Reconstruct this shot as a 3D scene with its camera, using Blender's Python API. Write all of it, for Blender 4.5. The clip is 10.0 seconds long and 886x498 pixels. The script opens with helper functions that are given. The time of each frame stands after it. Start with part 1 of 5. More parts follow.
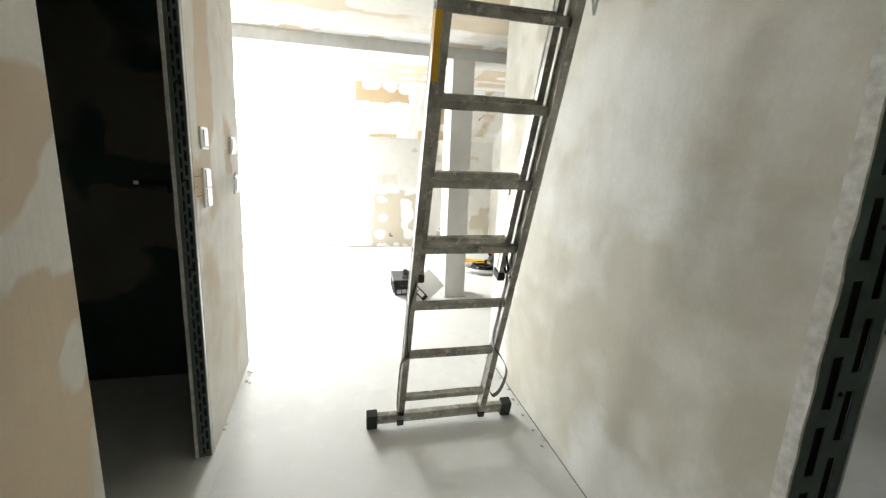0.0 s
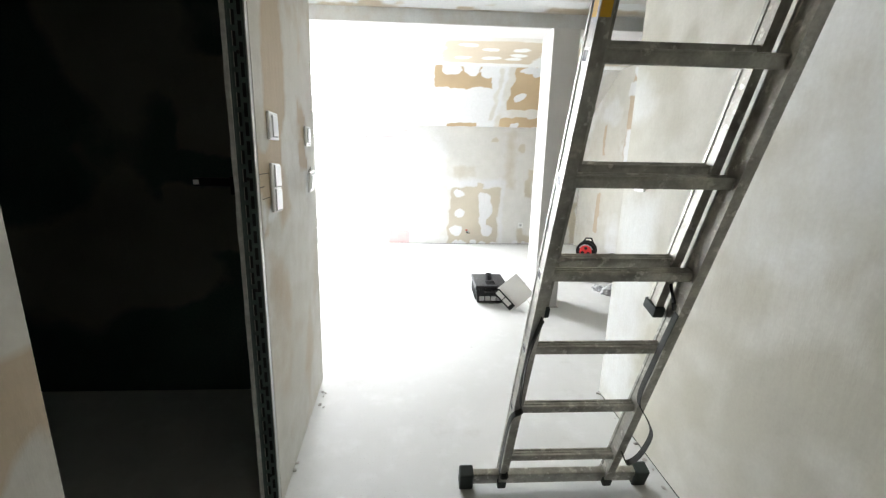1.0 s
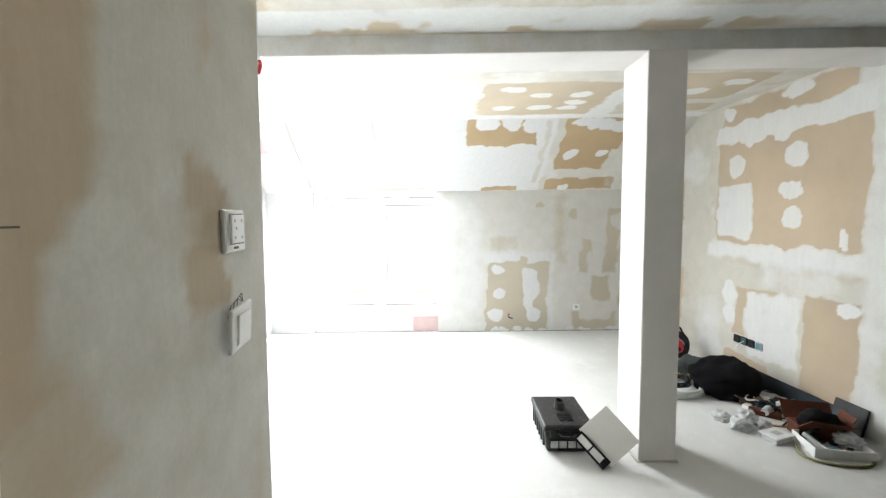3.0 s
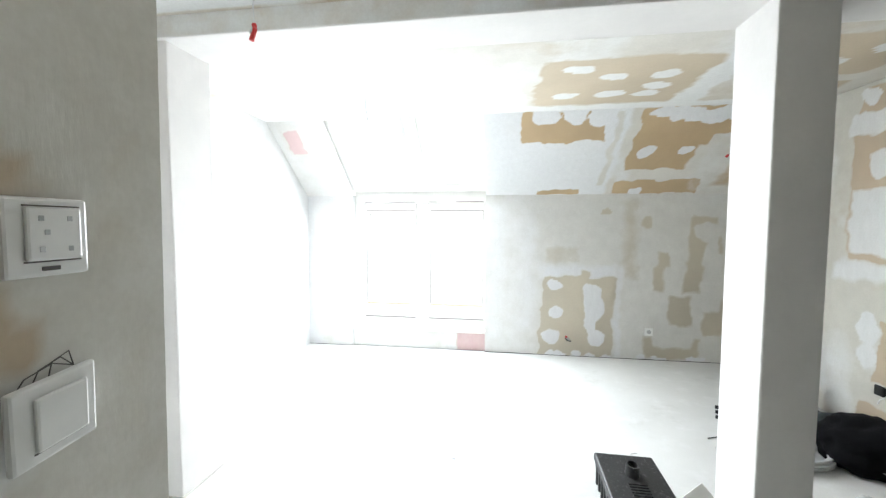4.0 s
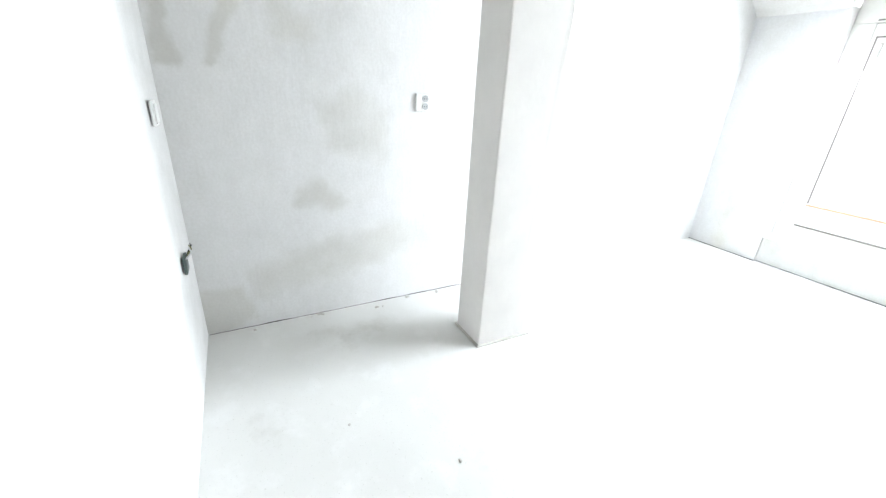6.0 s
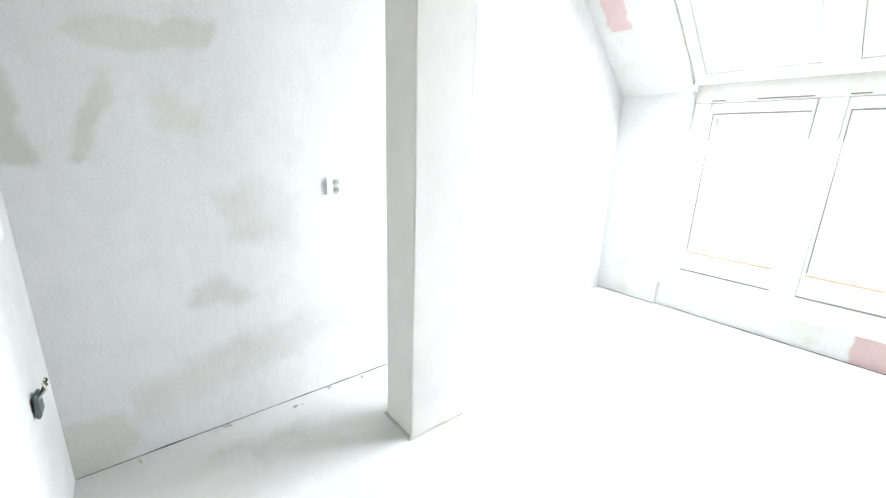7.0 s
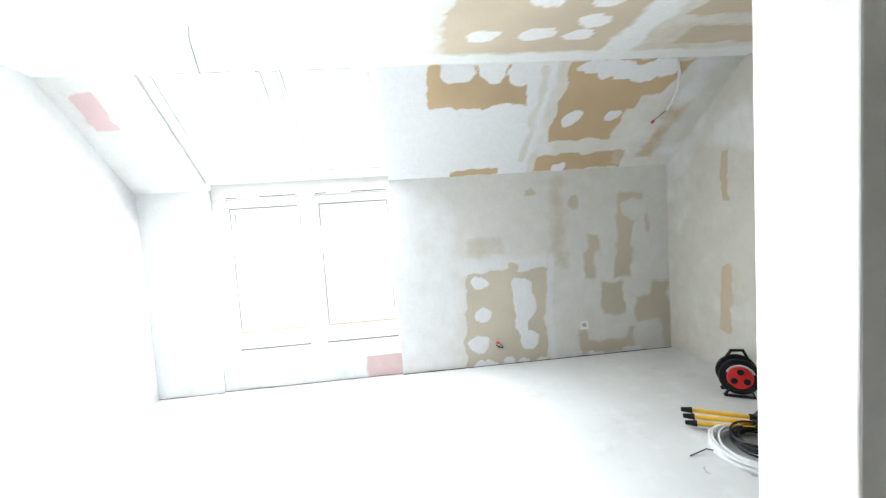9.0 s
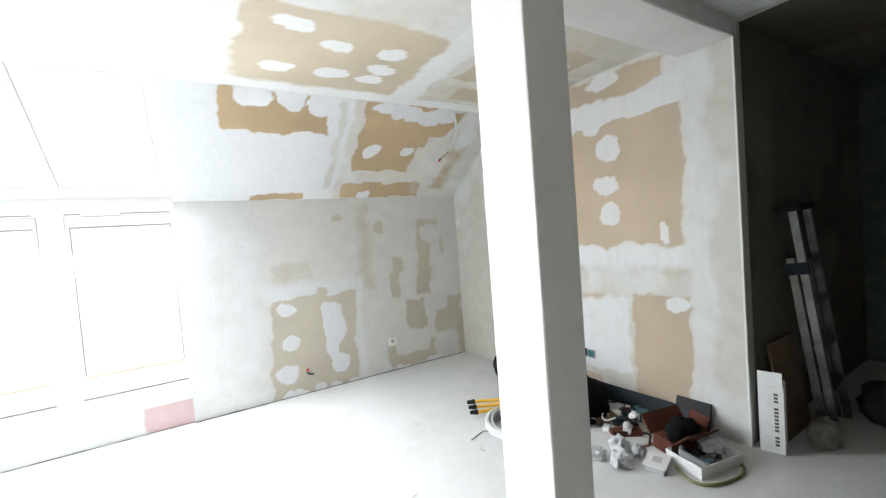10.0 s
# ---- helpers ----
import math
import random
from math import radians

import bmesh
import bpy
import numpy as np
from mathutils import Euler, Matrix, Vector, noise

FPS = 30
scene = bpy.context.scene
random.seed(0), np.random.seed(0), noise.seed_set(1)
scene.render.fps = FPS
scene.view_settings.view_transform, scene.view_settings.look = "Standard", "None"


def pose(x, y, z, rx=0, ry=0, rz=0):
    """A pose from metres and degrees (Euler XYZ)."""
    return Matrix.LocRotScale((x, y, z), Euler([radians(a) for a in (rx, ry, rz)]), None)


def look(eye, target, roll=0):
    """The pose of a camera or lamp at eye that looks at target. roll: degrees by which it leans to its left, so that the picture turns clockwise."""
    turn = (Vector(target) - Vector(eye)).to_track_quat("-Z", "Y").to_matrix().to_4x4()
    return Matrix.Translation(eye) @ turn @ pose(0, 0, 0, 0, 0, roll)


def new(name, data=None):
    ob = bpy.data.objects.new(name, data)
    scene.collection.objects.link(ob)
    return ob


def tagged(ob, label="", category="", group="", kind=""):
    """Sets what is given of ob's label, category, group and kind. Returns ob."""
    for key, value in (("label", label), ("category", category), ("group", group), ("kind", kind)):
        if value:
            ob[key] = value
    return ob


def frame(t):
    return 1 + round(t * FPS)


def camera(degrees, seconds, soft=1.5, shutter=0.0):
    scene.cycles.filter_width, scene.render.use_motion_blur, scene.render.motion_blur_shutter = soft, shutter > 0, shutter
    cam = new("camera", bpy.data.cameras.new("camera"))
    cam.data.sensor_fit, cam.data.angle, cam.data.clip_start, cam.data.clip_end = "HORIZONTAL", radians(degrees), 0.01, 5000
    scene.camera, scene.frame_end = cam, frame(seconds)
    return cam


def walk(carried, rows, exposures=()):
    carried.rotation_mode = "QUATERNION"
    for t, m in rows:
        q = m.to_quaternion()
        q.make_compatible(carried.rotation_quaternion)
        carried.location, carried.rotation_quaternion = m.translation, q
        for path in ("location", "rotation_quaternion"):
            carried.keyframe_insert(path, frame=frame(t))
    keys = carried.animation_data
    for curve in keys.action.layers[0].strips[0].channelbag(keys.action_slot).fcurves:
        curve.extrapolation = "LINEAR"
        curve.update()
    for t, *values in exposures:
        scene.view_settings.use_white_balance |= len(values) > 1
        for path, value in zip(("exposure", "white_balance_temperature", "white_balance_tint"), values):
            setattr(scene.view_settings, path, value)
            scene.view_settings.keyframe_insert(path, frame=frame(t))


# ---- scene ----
cam = camera(96.6, 10.0, soft=1.3)
PATH = [
    (0, (0.295, 0.187, 1.315), (0.739, 2.094, 0.909), 2.1),
    (0.5, (0.249, 0.395, 1.316), (0.425, 2.332, 0.852), 1.2),
    (1, (0.192, 0.664, 1.308), (0.303, 2.608, 0.852), 1.1),
    (1.5, (0.158, 0.892, 1.286), (0.257, 2.822, 0.769), 0.8),
    (2, (0.141, 1.189, 1.302), (0.175, 3.133, 0.833), 0.6),
    (2.5, (0.119, 1.491, 1.359), (0.154, 3.469, 1.063), 0.5),
    (2.7, (0.101, 1.62, 1.385), (0.132, 3.607, 1.157), -0.1),
    (3.8, (0.172, 2.155, 1.426), (-0.045, 4.141, 1.335), -0.3),
    (4, (0.178, 2.257, 1.404), (-0.112, 4.232, 1.286), 0.2),
    (4.5, (0.139, 2.517, 1.349), (-0.522, 4.369, 0.986), -0.8),
    (5, (0.08, 2.738, 1.263), (-0.993, 4.325, 0.687), 0.4),
    (5.5, (0.03, 2.895, 1.23), (-1.479, 3.947, 0.445), 3.2),
    (5.7, (-0.033, 2.996, 1.171), (-1.643, 3.868, 0.366), 3.1),
    (6.8, (-0.16, 3.115, 1.237), (-1.779, 4.144, 0.672), 2.7),
    (7, (-0.177, 3.126, 1.294), (-1.678, 4.345, 0.781), 1.8),
    (7.5, (-0.155, 3.169, 1.272), (-1.35, 4.747, 0.987), -0.3),
    (8, (-0.135, 3.187, 1.311), (-0.858, 5.041, 1.121), -1.9),
    (8.5, (-0.019, 3.174, 1.351), (-0.291, 5.145, 1.148), -3.3),
    (9, (0.116, 3.115, 1.345), (0.304, 5.101, 1.209), -3.9),
    (9.5, (0.153, 3.048, 1.354), (0.759, 4.952, 1.263), -3.4),
    (10, (0.204, 2.939, 1.338), (1.228, 4.655, 1.259), -4.4),
]
walk(cam, [(t, look(eye, target, roll)) for t, eye, target, roll in PATH], [
    (0.0, 0.69, 7080, 10), (0.5, 0.49, 6820, 11), (1.0, 0.32, 6650, 11), (1.5, 0.12, 6500, 12), (2.5, 0.01, 6880, 11), (3.8, -0.19, 6510, 9),
    (5.0, -0.33, 6460, 10), (5.5, -0.35, 6460, 10), (7.5, -0.35, 6510, 10), (9.0, -0.24, 6410, 10), (10.0, -0.15, 6460, 11),
])

# ---- light: an overcast sky through the tall window and the roof windows above it ----
world = bpy.data.worlds.new("sky")
scene.world = world
world.use_nodes = True
wn = world.node_tree
sky = wn.nodes.new("ShaderNodeTexSky")
sky.sky_type, sky.sun_disc = "NISHITA", False
sky.sun_elevation, sky.sun_rotation = radians(50), radians(150)
sky.air_density, sky.dust_density = 1.0, 3.0
wn.links.new(sky.outputs[0], wn.nodes["Background"].inputs[0])
wn.nodes["Background"].inputs[1].default_value = 0.15


def area(name, m, w, h, power, colour=(1, 1, 1)):
    lamp = bpy.data.lights.new(name, "AREA")
    lamp.shape, lamp.size, lamp.size_y, lamp.energy, lamp.color = "RECTANGLE", w, h, power, colour
    ob = new(name, lamp)
    ob.matrix_world = m
    return ob


area("window_daylight", look((-0.73, 7.0, 1.0), (-0.73, 5.0, -0.4)), 1.5, 1.4, 235, (0.865, 0.93, 1.0))
area("roof_window_daylight", look((-0.73, 6.50, 2.50), (-0.73, 6.50 - 3.0, 2.50 - 4.0)), 1.5, 1.1, 285, (0.865, 0.93, 1.0))
sun = bpy.data.lights.new("veiled_sun", "SUN")
sun.energy, sun.angle, sun.color = 0.5, radians(15), (1.0, 0.97, 0.93)
new("veiled_sun", sun).matrix_world = look((2, -6, 8), (0, 0, 0))


# ---- materials ----
def mat(name, rough=0.6, metal=0.0):
    m = bpy.data.materials.new(name)
    m.use_nodes = True
    b = m.node_tree.nodes["Principled BSDF"]
    b.inputs["Roughness"].default_value, b.inputs["Metallic"].default_value = rough, metal
    return m, m.node_tree, b


def link(t, a, b):
    t.links.new(a, b)


def coords(t, scale=1.0, stretch=(1, 1, 1)):
    g = t.nodes.new("ShaderNodeTexCoord")
    mp = t.nodes.new("ShaderNodeMapping")
    mp.inputs["Scale"].default_value = [scale * s for s in stretch]
    link(t, g.outputs["Object"], mp.inputs[0])
    return mp.outputs[0]


def noise_tex(t, vec, scale, detail=4.0, rough=0.55):
    n = t.nodes.new("ShaderNodeTexNoise")
    n.inputs["Scale"].default_value, n.inputs["Detail"].default_value, n.inputs["Roughness"].default_value = scale, detail, rough
    link(t, vec, n.inputs["Vector"])
    return n.outputs["Fac"]


def remap(t, val, a, b, lo=0.0, hi=1.0):
    n = t.nodes.new("ShaderNodeMapRange")
    for i, v in zip(("From Min", "From Max", "To Min", "To Max"), (a, b, lo, hi)):
        n.inputs[i].default_value = v
    link(t, val, n.inputs["Value"])
    return n.outputs["Result"]


def mixc(t, fac, a, b, mode="MIX"):
    n = t.nodes.new("ShaderNodeMix")
    n.data_type, n.blend_type = "RGBA", mode
    if isinstance(fac, (int, float)):
        n.inputs[0].default_value = fac
    else:
        link(t, fac, n.inputs[0])
    for sock, v in ((n.inputs[6], a), (n.inputs[7], b)):
        if isinstance(v, tuple):
            sock.default_value = (*v, 1)
        else:
            link(t, v, sock)
    return n.outputs[2]


def bump(t, b, height, strength=0.2, dist=0.01):
    n = t.nodes.new("ShaderNodeBump")
    n.inputs["Strength"].default_value, n.inputs["Distance"].default_value = strength, dist
    link(t, height, n.inputs["Height"])
    link(t, n.outputs[0], b.inputs["Normal"])


def plain(name, colour, rough=0.5, metal=0.0, vary=0.25, scale=18.0, relief=0.08, spots=None, shine=0.5):
    """A surface of one colour with blotches and a fine grain."""
    m, t, b = mat(name, rough, metal)
    v = coords(t)
    big, fine = noise_tex(t, v, scale), noise_tex(t, v, scale * 9, 3.0)
    dark = tuple(c * (1 - vary) for c in colour)
    light = tuple(min(1, c * (1 + vary * 0.5)) for c in colour)
    c = mixc(t, remap(t, big, 0.3, 0.7), dark, light)
    c = mixc(t, remap(t, fine, 0.35, 0.75, 0.0, 0.35), c, dark)
    if spots:
        c = mixc(t, remap(t, noise_tex(t, v, scale * 2.3, 6.0), 0.58, 0.66), c, spots)
    link(t, c, b.inputs["Base Color"])
    link(t, remap(t, big, 0.2, 0.8, rough * 0.85, min(1, rough * 1.15)), b.inputs["Roughness"])
    b.inputs["Specular IOR Level"].default_value = shine
    bump(t, b, fine, relief, 0.004)
    return m


def board_material(name, board=(0.445, 0.36, 0.25), skim=(0.525, 0.505, 0.445), filler=(0.72, 0.73, 0.72)):
    """Plasterboard with joint filler: the attribute 'coat' says how much skim (R), thick filler (G) and pink fire board (B) there is."""
    m, t, b = mat(name, 0.85)
    a = t.nodes.new("ShaderNodeAttribute")
    a.attribute_name = "coat"
    sep = t.nodes.new("ShaderNodeSeparateColor")
    link(t, a.outputs["Color"], sep.inputs[0])
    v = coords(t)
    big, mid, fine = noise_tex(t, v, 1.6), noise_tex(t, v, 9.0, 6.0), noise_tex(t, v, 90.0, 3.0)
    grain = noise_tex(t, coords(t, 1.0, (1, 1, 0.25)), 26.0, 5.0)

    def rough_edge(s):
        add = t.nodes.new("ShaderNodeMath")
        add.operation = "ADD"
        link(t, s, add.inputs[0])
        link(t, remap(t, mid, 0.3, 0.7, -0.09, 0.09), add.inputs[1])
        return remap(t, add.outputs[0], 0.26, 0.74)

    paper = mixc(t, remap(t, big, 0.3, 0.7), tuple(c * 0.88 for c in board), tuple(c * 1.08 for c in board))
    coat = mixc(t, remap(t, mid, 0.3, 0.7), tuple(c * 0.95 for c in skim), tuple(min(1, c * 1.05) for c in skim))
    coat = mixc(t, remap(t, big, 0.45, 0.7, 0, 0.14), coat, tuple(0.5 * (p + q) for p, q in zip(skim, board)))
    thick = mixc(t, remap(t, grain, 0.3, 0.7), tuple(c * 0.94 for c in filler), filler)
    pink = mixc(t, remap(t, mid, 0.3, 0.7), (0.57, 0.41, 0.41), (0.62, 0.46, 0.46))
    c = mixc(t, rough_edge(sep.outputs[2]), paper, pink)
    c = mixc(t, rough_edge(sep.outputs[0]), c, coat)
    c = mixc(t, rough_edge(sep.outputs[1]), c, thick)
    c = mixc(t, remap(t, fine, 0.3, 0.7, 0.0, 0.12), c, (0.3, 0.27, 0.22))
    link(t, c, b.inputs["Base Color"])
    h = t.nodes.new("ShaderNodeMath")
    h.operation = "MULTIPLY_ADD"
    link(t, sep.outputs[1], h.inputs[0])
    h.inputs[1].default_value = 0.6
    link(t, grain, h.inputs[2])
    bump(t, b, h.outputs[0], 0.25, 0.006)
    return m


BOARD = board_material("jointed_plasterboard", (0.515, 0.415, 0.295), (0.60, 0.58, 0.52), (0.74, 0.75, 0.74))
SKIM = board_material("skimmed_wall", (0.50, 0.48, 0.40), (0.60, 0.585, 0.52), (0.72, 0.73, 0.71))
WHITE = board_material("white_skim", (0.63, 0.625, 0.60), (0.70, 0.70, 0.69), (0.75, 0.75, 0.755))
# Green moisture board, darkened so the unlit bathroom and store read dark.
GREEN = board_material("darkened_green_board", (0.012, 0.060, 0.046), (0.15, 0.15, 0.12), (0.30, 0.29, 0.26))
# Copy of the jointed board with the window's cool glare put into paler tones.
KNEE = board_material("paled_jointed_board", (0.525, 0.475, 0.38), (0.66, 0.65, 0.62), (0.75, 0.755, 0.77))
# Copy for the slope: warm bounced light put in as a more orange board.
SLOPE = board_material("warmed_slope_board", (0.49, 0.36, 0.21), (0.66, 0.645, 0.60), (0.77, 0.78, 0.79))
CEIL = board_material("ceiling_board", (0.52, 0.44, 0.325), (0.62, 0.60, 0.55), (0.74, 0.75, 0.74))
# BOARD a tenth darker: the east wall's weaker light put into its colour.
EAST = board_material("dimmed_jointed_board", (0.465, 0.37, 0.265), (0.535, 0.52, 0.465), (0.665, 0.67, 0.66))
# Plasterboard dimmed to dark brown: the passage's shade is put into its colour.
PASSAGE_DARK = board_material("darkened_passage_board", (0.085, 0.068, 0.046), (0.125, 0.115, 0.09), (0.5, 0.5, 0.47))
CEMENT = plain("cement_skirting", (0.5, 0.48, 0.44), 0.9, 0, 0.3, 12, 0.3)


def screed():
    m, t, b = mat("dusty_screed", 0.75)
    v = coords(t)
    big, mid, fine = noise_tex(t, v, 0.9, 5.0), noise_tex(t, v, 6.0, 7.0, 0.65), noise_tex(t, v, 120.0, 3.0)
    c = mixc(t, remap(t, big, 0.3, 0.7), (0.52, 0.52, 0.50), (0.62, 0.62, 0.60))
    c = mixc(t, remap(t, mid, 0.52, 0.72, 0, 0.5), c, (0.70, 0.70, 0.69))
    c = mixc(t, remap(t, noise_tex(t, v, 2.4, 8.0, 0.7), 0.58, 0.70, 0, 0.45), c, (0.42, 0.41, 0.38))
    c = mixc(t, remap(t, fine, 0.62, 0.75, 0, 0.5), c, (0.36, 0.35, 0.32))
    link(t, c, b.inputs["Base Color"])
    link(t, remap(t, mid, 0.3, 0.7, 0.62, 0.85), b.inputs["Roughness"])
    bump(t, b, fine, 0.12, 0.003)
    return m


SCREED = screed()


# ---- mesh helpers ----
def mesh_object(name, bm, material, smooth=False):
    me = bpy.data.meshes.new(name)
    bmesh.ops.recalc_face_normals(bm, faces=bm.faces)
    bm.to_mesh(me)
    bm.free()
    if material:
        me.materials.append(material)
    if smooth:
        for p in me.polygons:
            p.use_smooth = True
    return new(name, me)


def part(name, bm, material, parent, label="", smooth=False):
    ob = mesh_object(name, bm, material, smooth)
    ob.parent = parent
    if label:
        tagged(ob, label)
    return ob


def box(bm, x0, y0, z0, x1, y1, z1, bevel=0.0, m=None):
    r = bmesh.ops.create_cube(bm, size=1.0)
    vs = r["verts"]
    for v in vs:
        v.co = Vector(((x0 + x1) / 2 + v.co.x * (x1 - x0), (y0 + y1) / 2 + v.co.y * (y1 - y0), (z0 + z1) / 2 + v.co.z * (z1 - z0)))
    if bevel > 0:
        es = list({e for v in vs for e in v.link_edges})
        out = bmesh.ops.bevel(bm, geom=es, offset=bevel, segments=2, affect="EDGES", profile=0.5)
        vs = list({v for f in out["faces"] for v in f.verts} | {v for v in vs if v.is_valid})
    if m is not None:
        for v in vs:
            v.co = m @ v.co
    return bm


def boxes(*specs, bevel=0.0, m=None):
    bm = bmesh.new()
    for s in specs:
        box(bm, *s, bevel=bevel, m=m)
    return bm


def tube(bm, pts, r, seg=8, closed=False):
    """A round bar through points."""
    pts = [Vector(p) for p in pts]
    rings = []
    n = len(pts)
    up = Vector((0.13, 0.21, 0.97))
    for i, p in enumerate(pts):
        a = pts[(i - 1) % n] if closed or i > 0 else p
        b = pts[(i + 1) % n] if closed or i < n - 1 else p
        d = (b - a).normalized()
        s = d.cross(up)
        if s.length < 1e-3:
            s = d.cross(Vector((1, 0, 0)))
        s.normalize()
        w = s.cross(d)
        rr = r[i] if isinstance(r, (list, tuple)) else r
        rings.append([bm.verts.new(p + rr * (math.cos(2 * math.pi * k / seg) * s + math.sin(2 * math.pi * k / seg) * w)) for k in range(seg)])
    for i in range(n if closed else n - 1):
        A, B = rings[i], rings[(i + 1) % n]
        for k in range(seg):
            bm.faces.new((A[k], A[(k + 1) % seg], B[(k + 1) % seg], B[k]))
    if not closed:
        bm.faces.new(rings[0])
        bm.faces.new(rings[-1])
    return bm


def vnoise(u, v, scale, seed):
    """Smooth value noise in -1..1 over arrays."""
    x, y = u * scale + seed * 17.3, v * scale + seed * 9.1
    xi, yi = np.floor(x), np.floor(y)
    fx, fy = x - xi, y - yi
    fx, fy = fx * fx * (3 - 2 * fx), fy * fy * (3 - 2 * fy)

    def h(a, b):
        s = np.sin(a * 127.1 + b * 311.7 + seed * 74.7) * 43758.5453
        return 2 * (s - np.floor(s)) - 1
    return (h(xi, yi) * (1 - fx) + h(xi + 1, yi) * fx) * (1 - fy) + (h(xi, yi + 1) * (1 - fx) + h(xi + 1, yi + 1) * fx) * fy


class Coat:
    """What is smeared on a wall: three channels over the wall's own metres (u along, v up)."""

    def __init__(self, u, v, seed):
        self.c = np.zeros((3, *u.shape))
        n1, n2 = vnoise(u, v, 7, seed), vnoise(u, v, 19, seed + 1)
        n3, n4 = vnoise(u, v, 7, seed + 2), vnoise(u, v, 19, seed + 3)
        self.u0, self.v0 = u, v
        n5, n6 = vnoise(u, v, 41, seed + 4), vnoise(u, v, 41, seed + 6)
        self.u, self.v = u + 0.022 * n1 + 0.013 * n2 + 0.006 * n5, v + 0.022 * n3 + 0.013 * n4 + 0.006 * n6

    def put(self, ch, f, val):
        f = np.clip(f, 0, 1)
        self.c[ch] = self.c[ch] * (1 - f) + val * f

    def rect(self, ch, u0, v0, u1, v1, val=1.0, soft=0.02, lean=0.0):
        u = self.u - lean * (self.v - v0)
        d = np.minimum(np.minimum(u - u0, u1 - u), np.minimum(self.v - v0, v1 - self.v))
        self.put(ch, d / soft + 0.5, val)
        return self

    def blob(self, ch, u, v, ru, rv, val=1.0, soft=0.25):
        d = 1 - np.hypot((self.u - u) / ru, (self.v - v) / rv)
        self.put(ch, d / soft + 0.5, val)
        return self

    def poly(self, ch, pts, val=1.0, soft=0.02):
        """A patch with a many-sided outline."""
        near, inside = np.full(self.u.shape, 9.0), np.zeros(self.u.shape, bool)
        for (a, b), (c, d) in zip(pts, pts[1:] + pts[:1]):
            du, dv = c - a, d - b
            f = np.clip(((self.u - a) * du + (self.v - b) * dv) / (du * du + dv * dv), 0, 1)
            near = np.minimum(near, np.hypot(self.u - a - f * du, self.v - b - f * dv))
            if dv:
                inside ^= ((self.v > b) != (self.v > d)) & (self.u < a + du * (self.v - b) / dv)
        self.put(ch, np.where(inside, near, -near) / soft + 0.5, val)
        return self

    def cloud(self, ch, scale, seed, cut=0.1, val=1.0, soft=0.25, area=None):
        n = vnoise(self.u, self.v, scale, seed) * 0.7 + vnoise(self.u, self.v, scale * 2.3, seed + 5) * 0.3
        f = (n - cut) / soft + 0.5
        if area:
            f = np.where((self.u0 > area[0]) & (self.v0 > area[1]) & (self.u0 < area[2]) & (self.v0 < area[3]), f, 0)
        self.put(ch, f, val)
        return self


def flip(c):
    """The ceiling's own v runs back from the slope: turn it into y."""
    c.v, c.v0 = YC - c.v, YC - c.v0
    return c


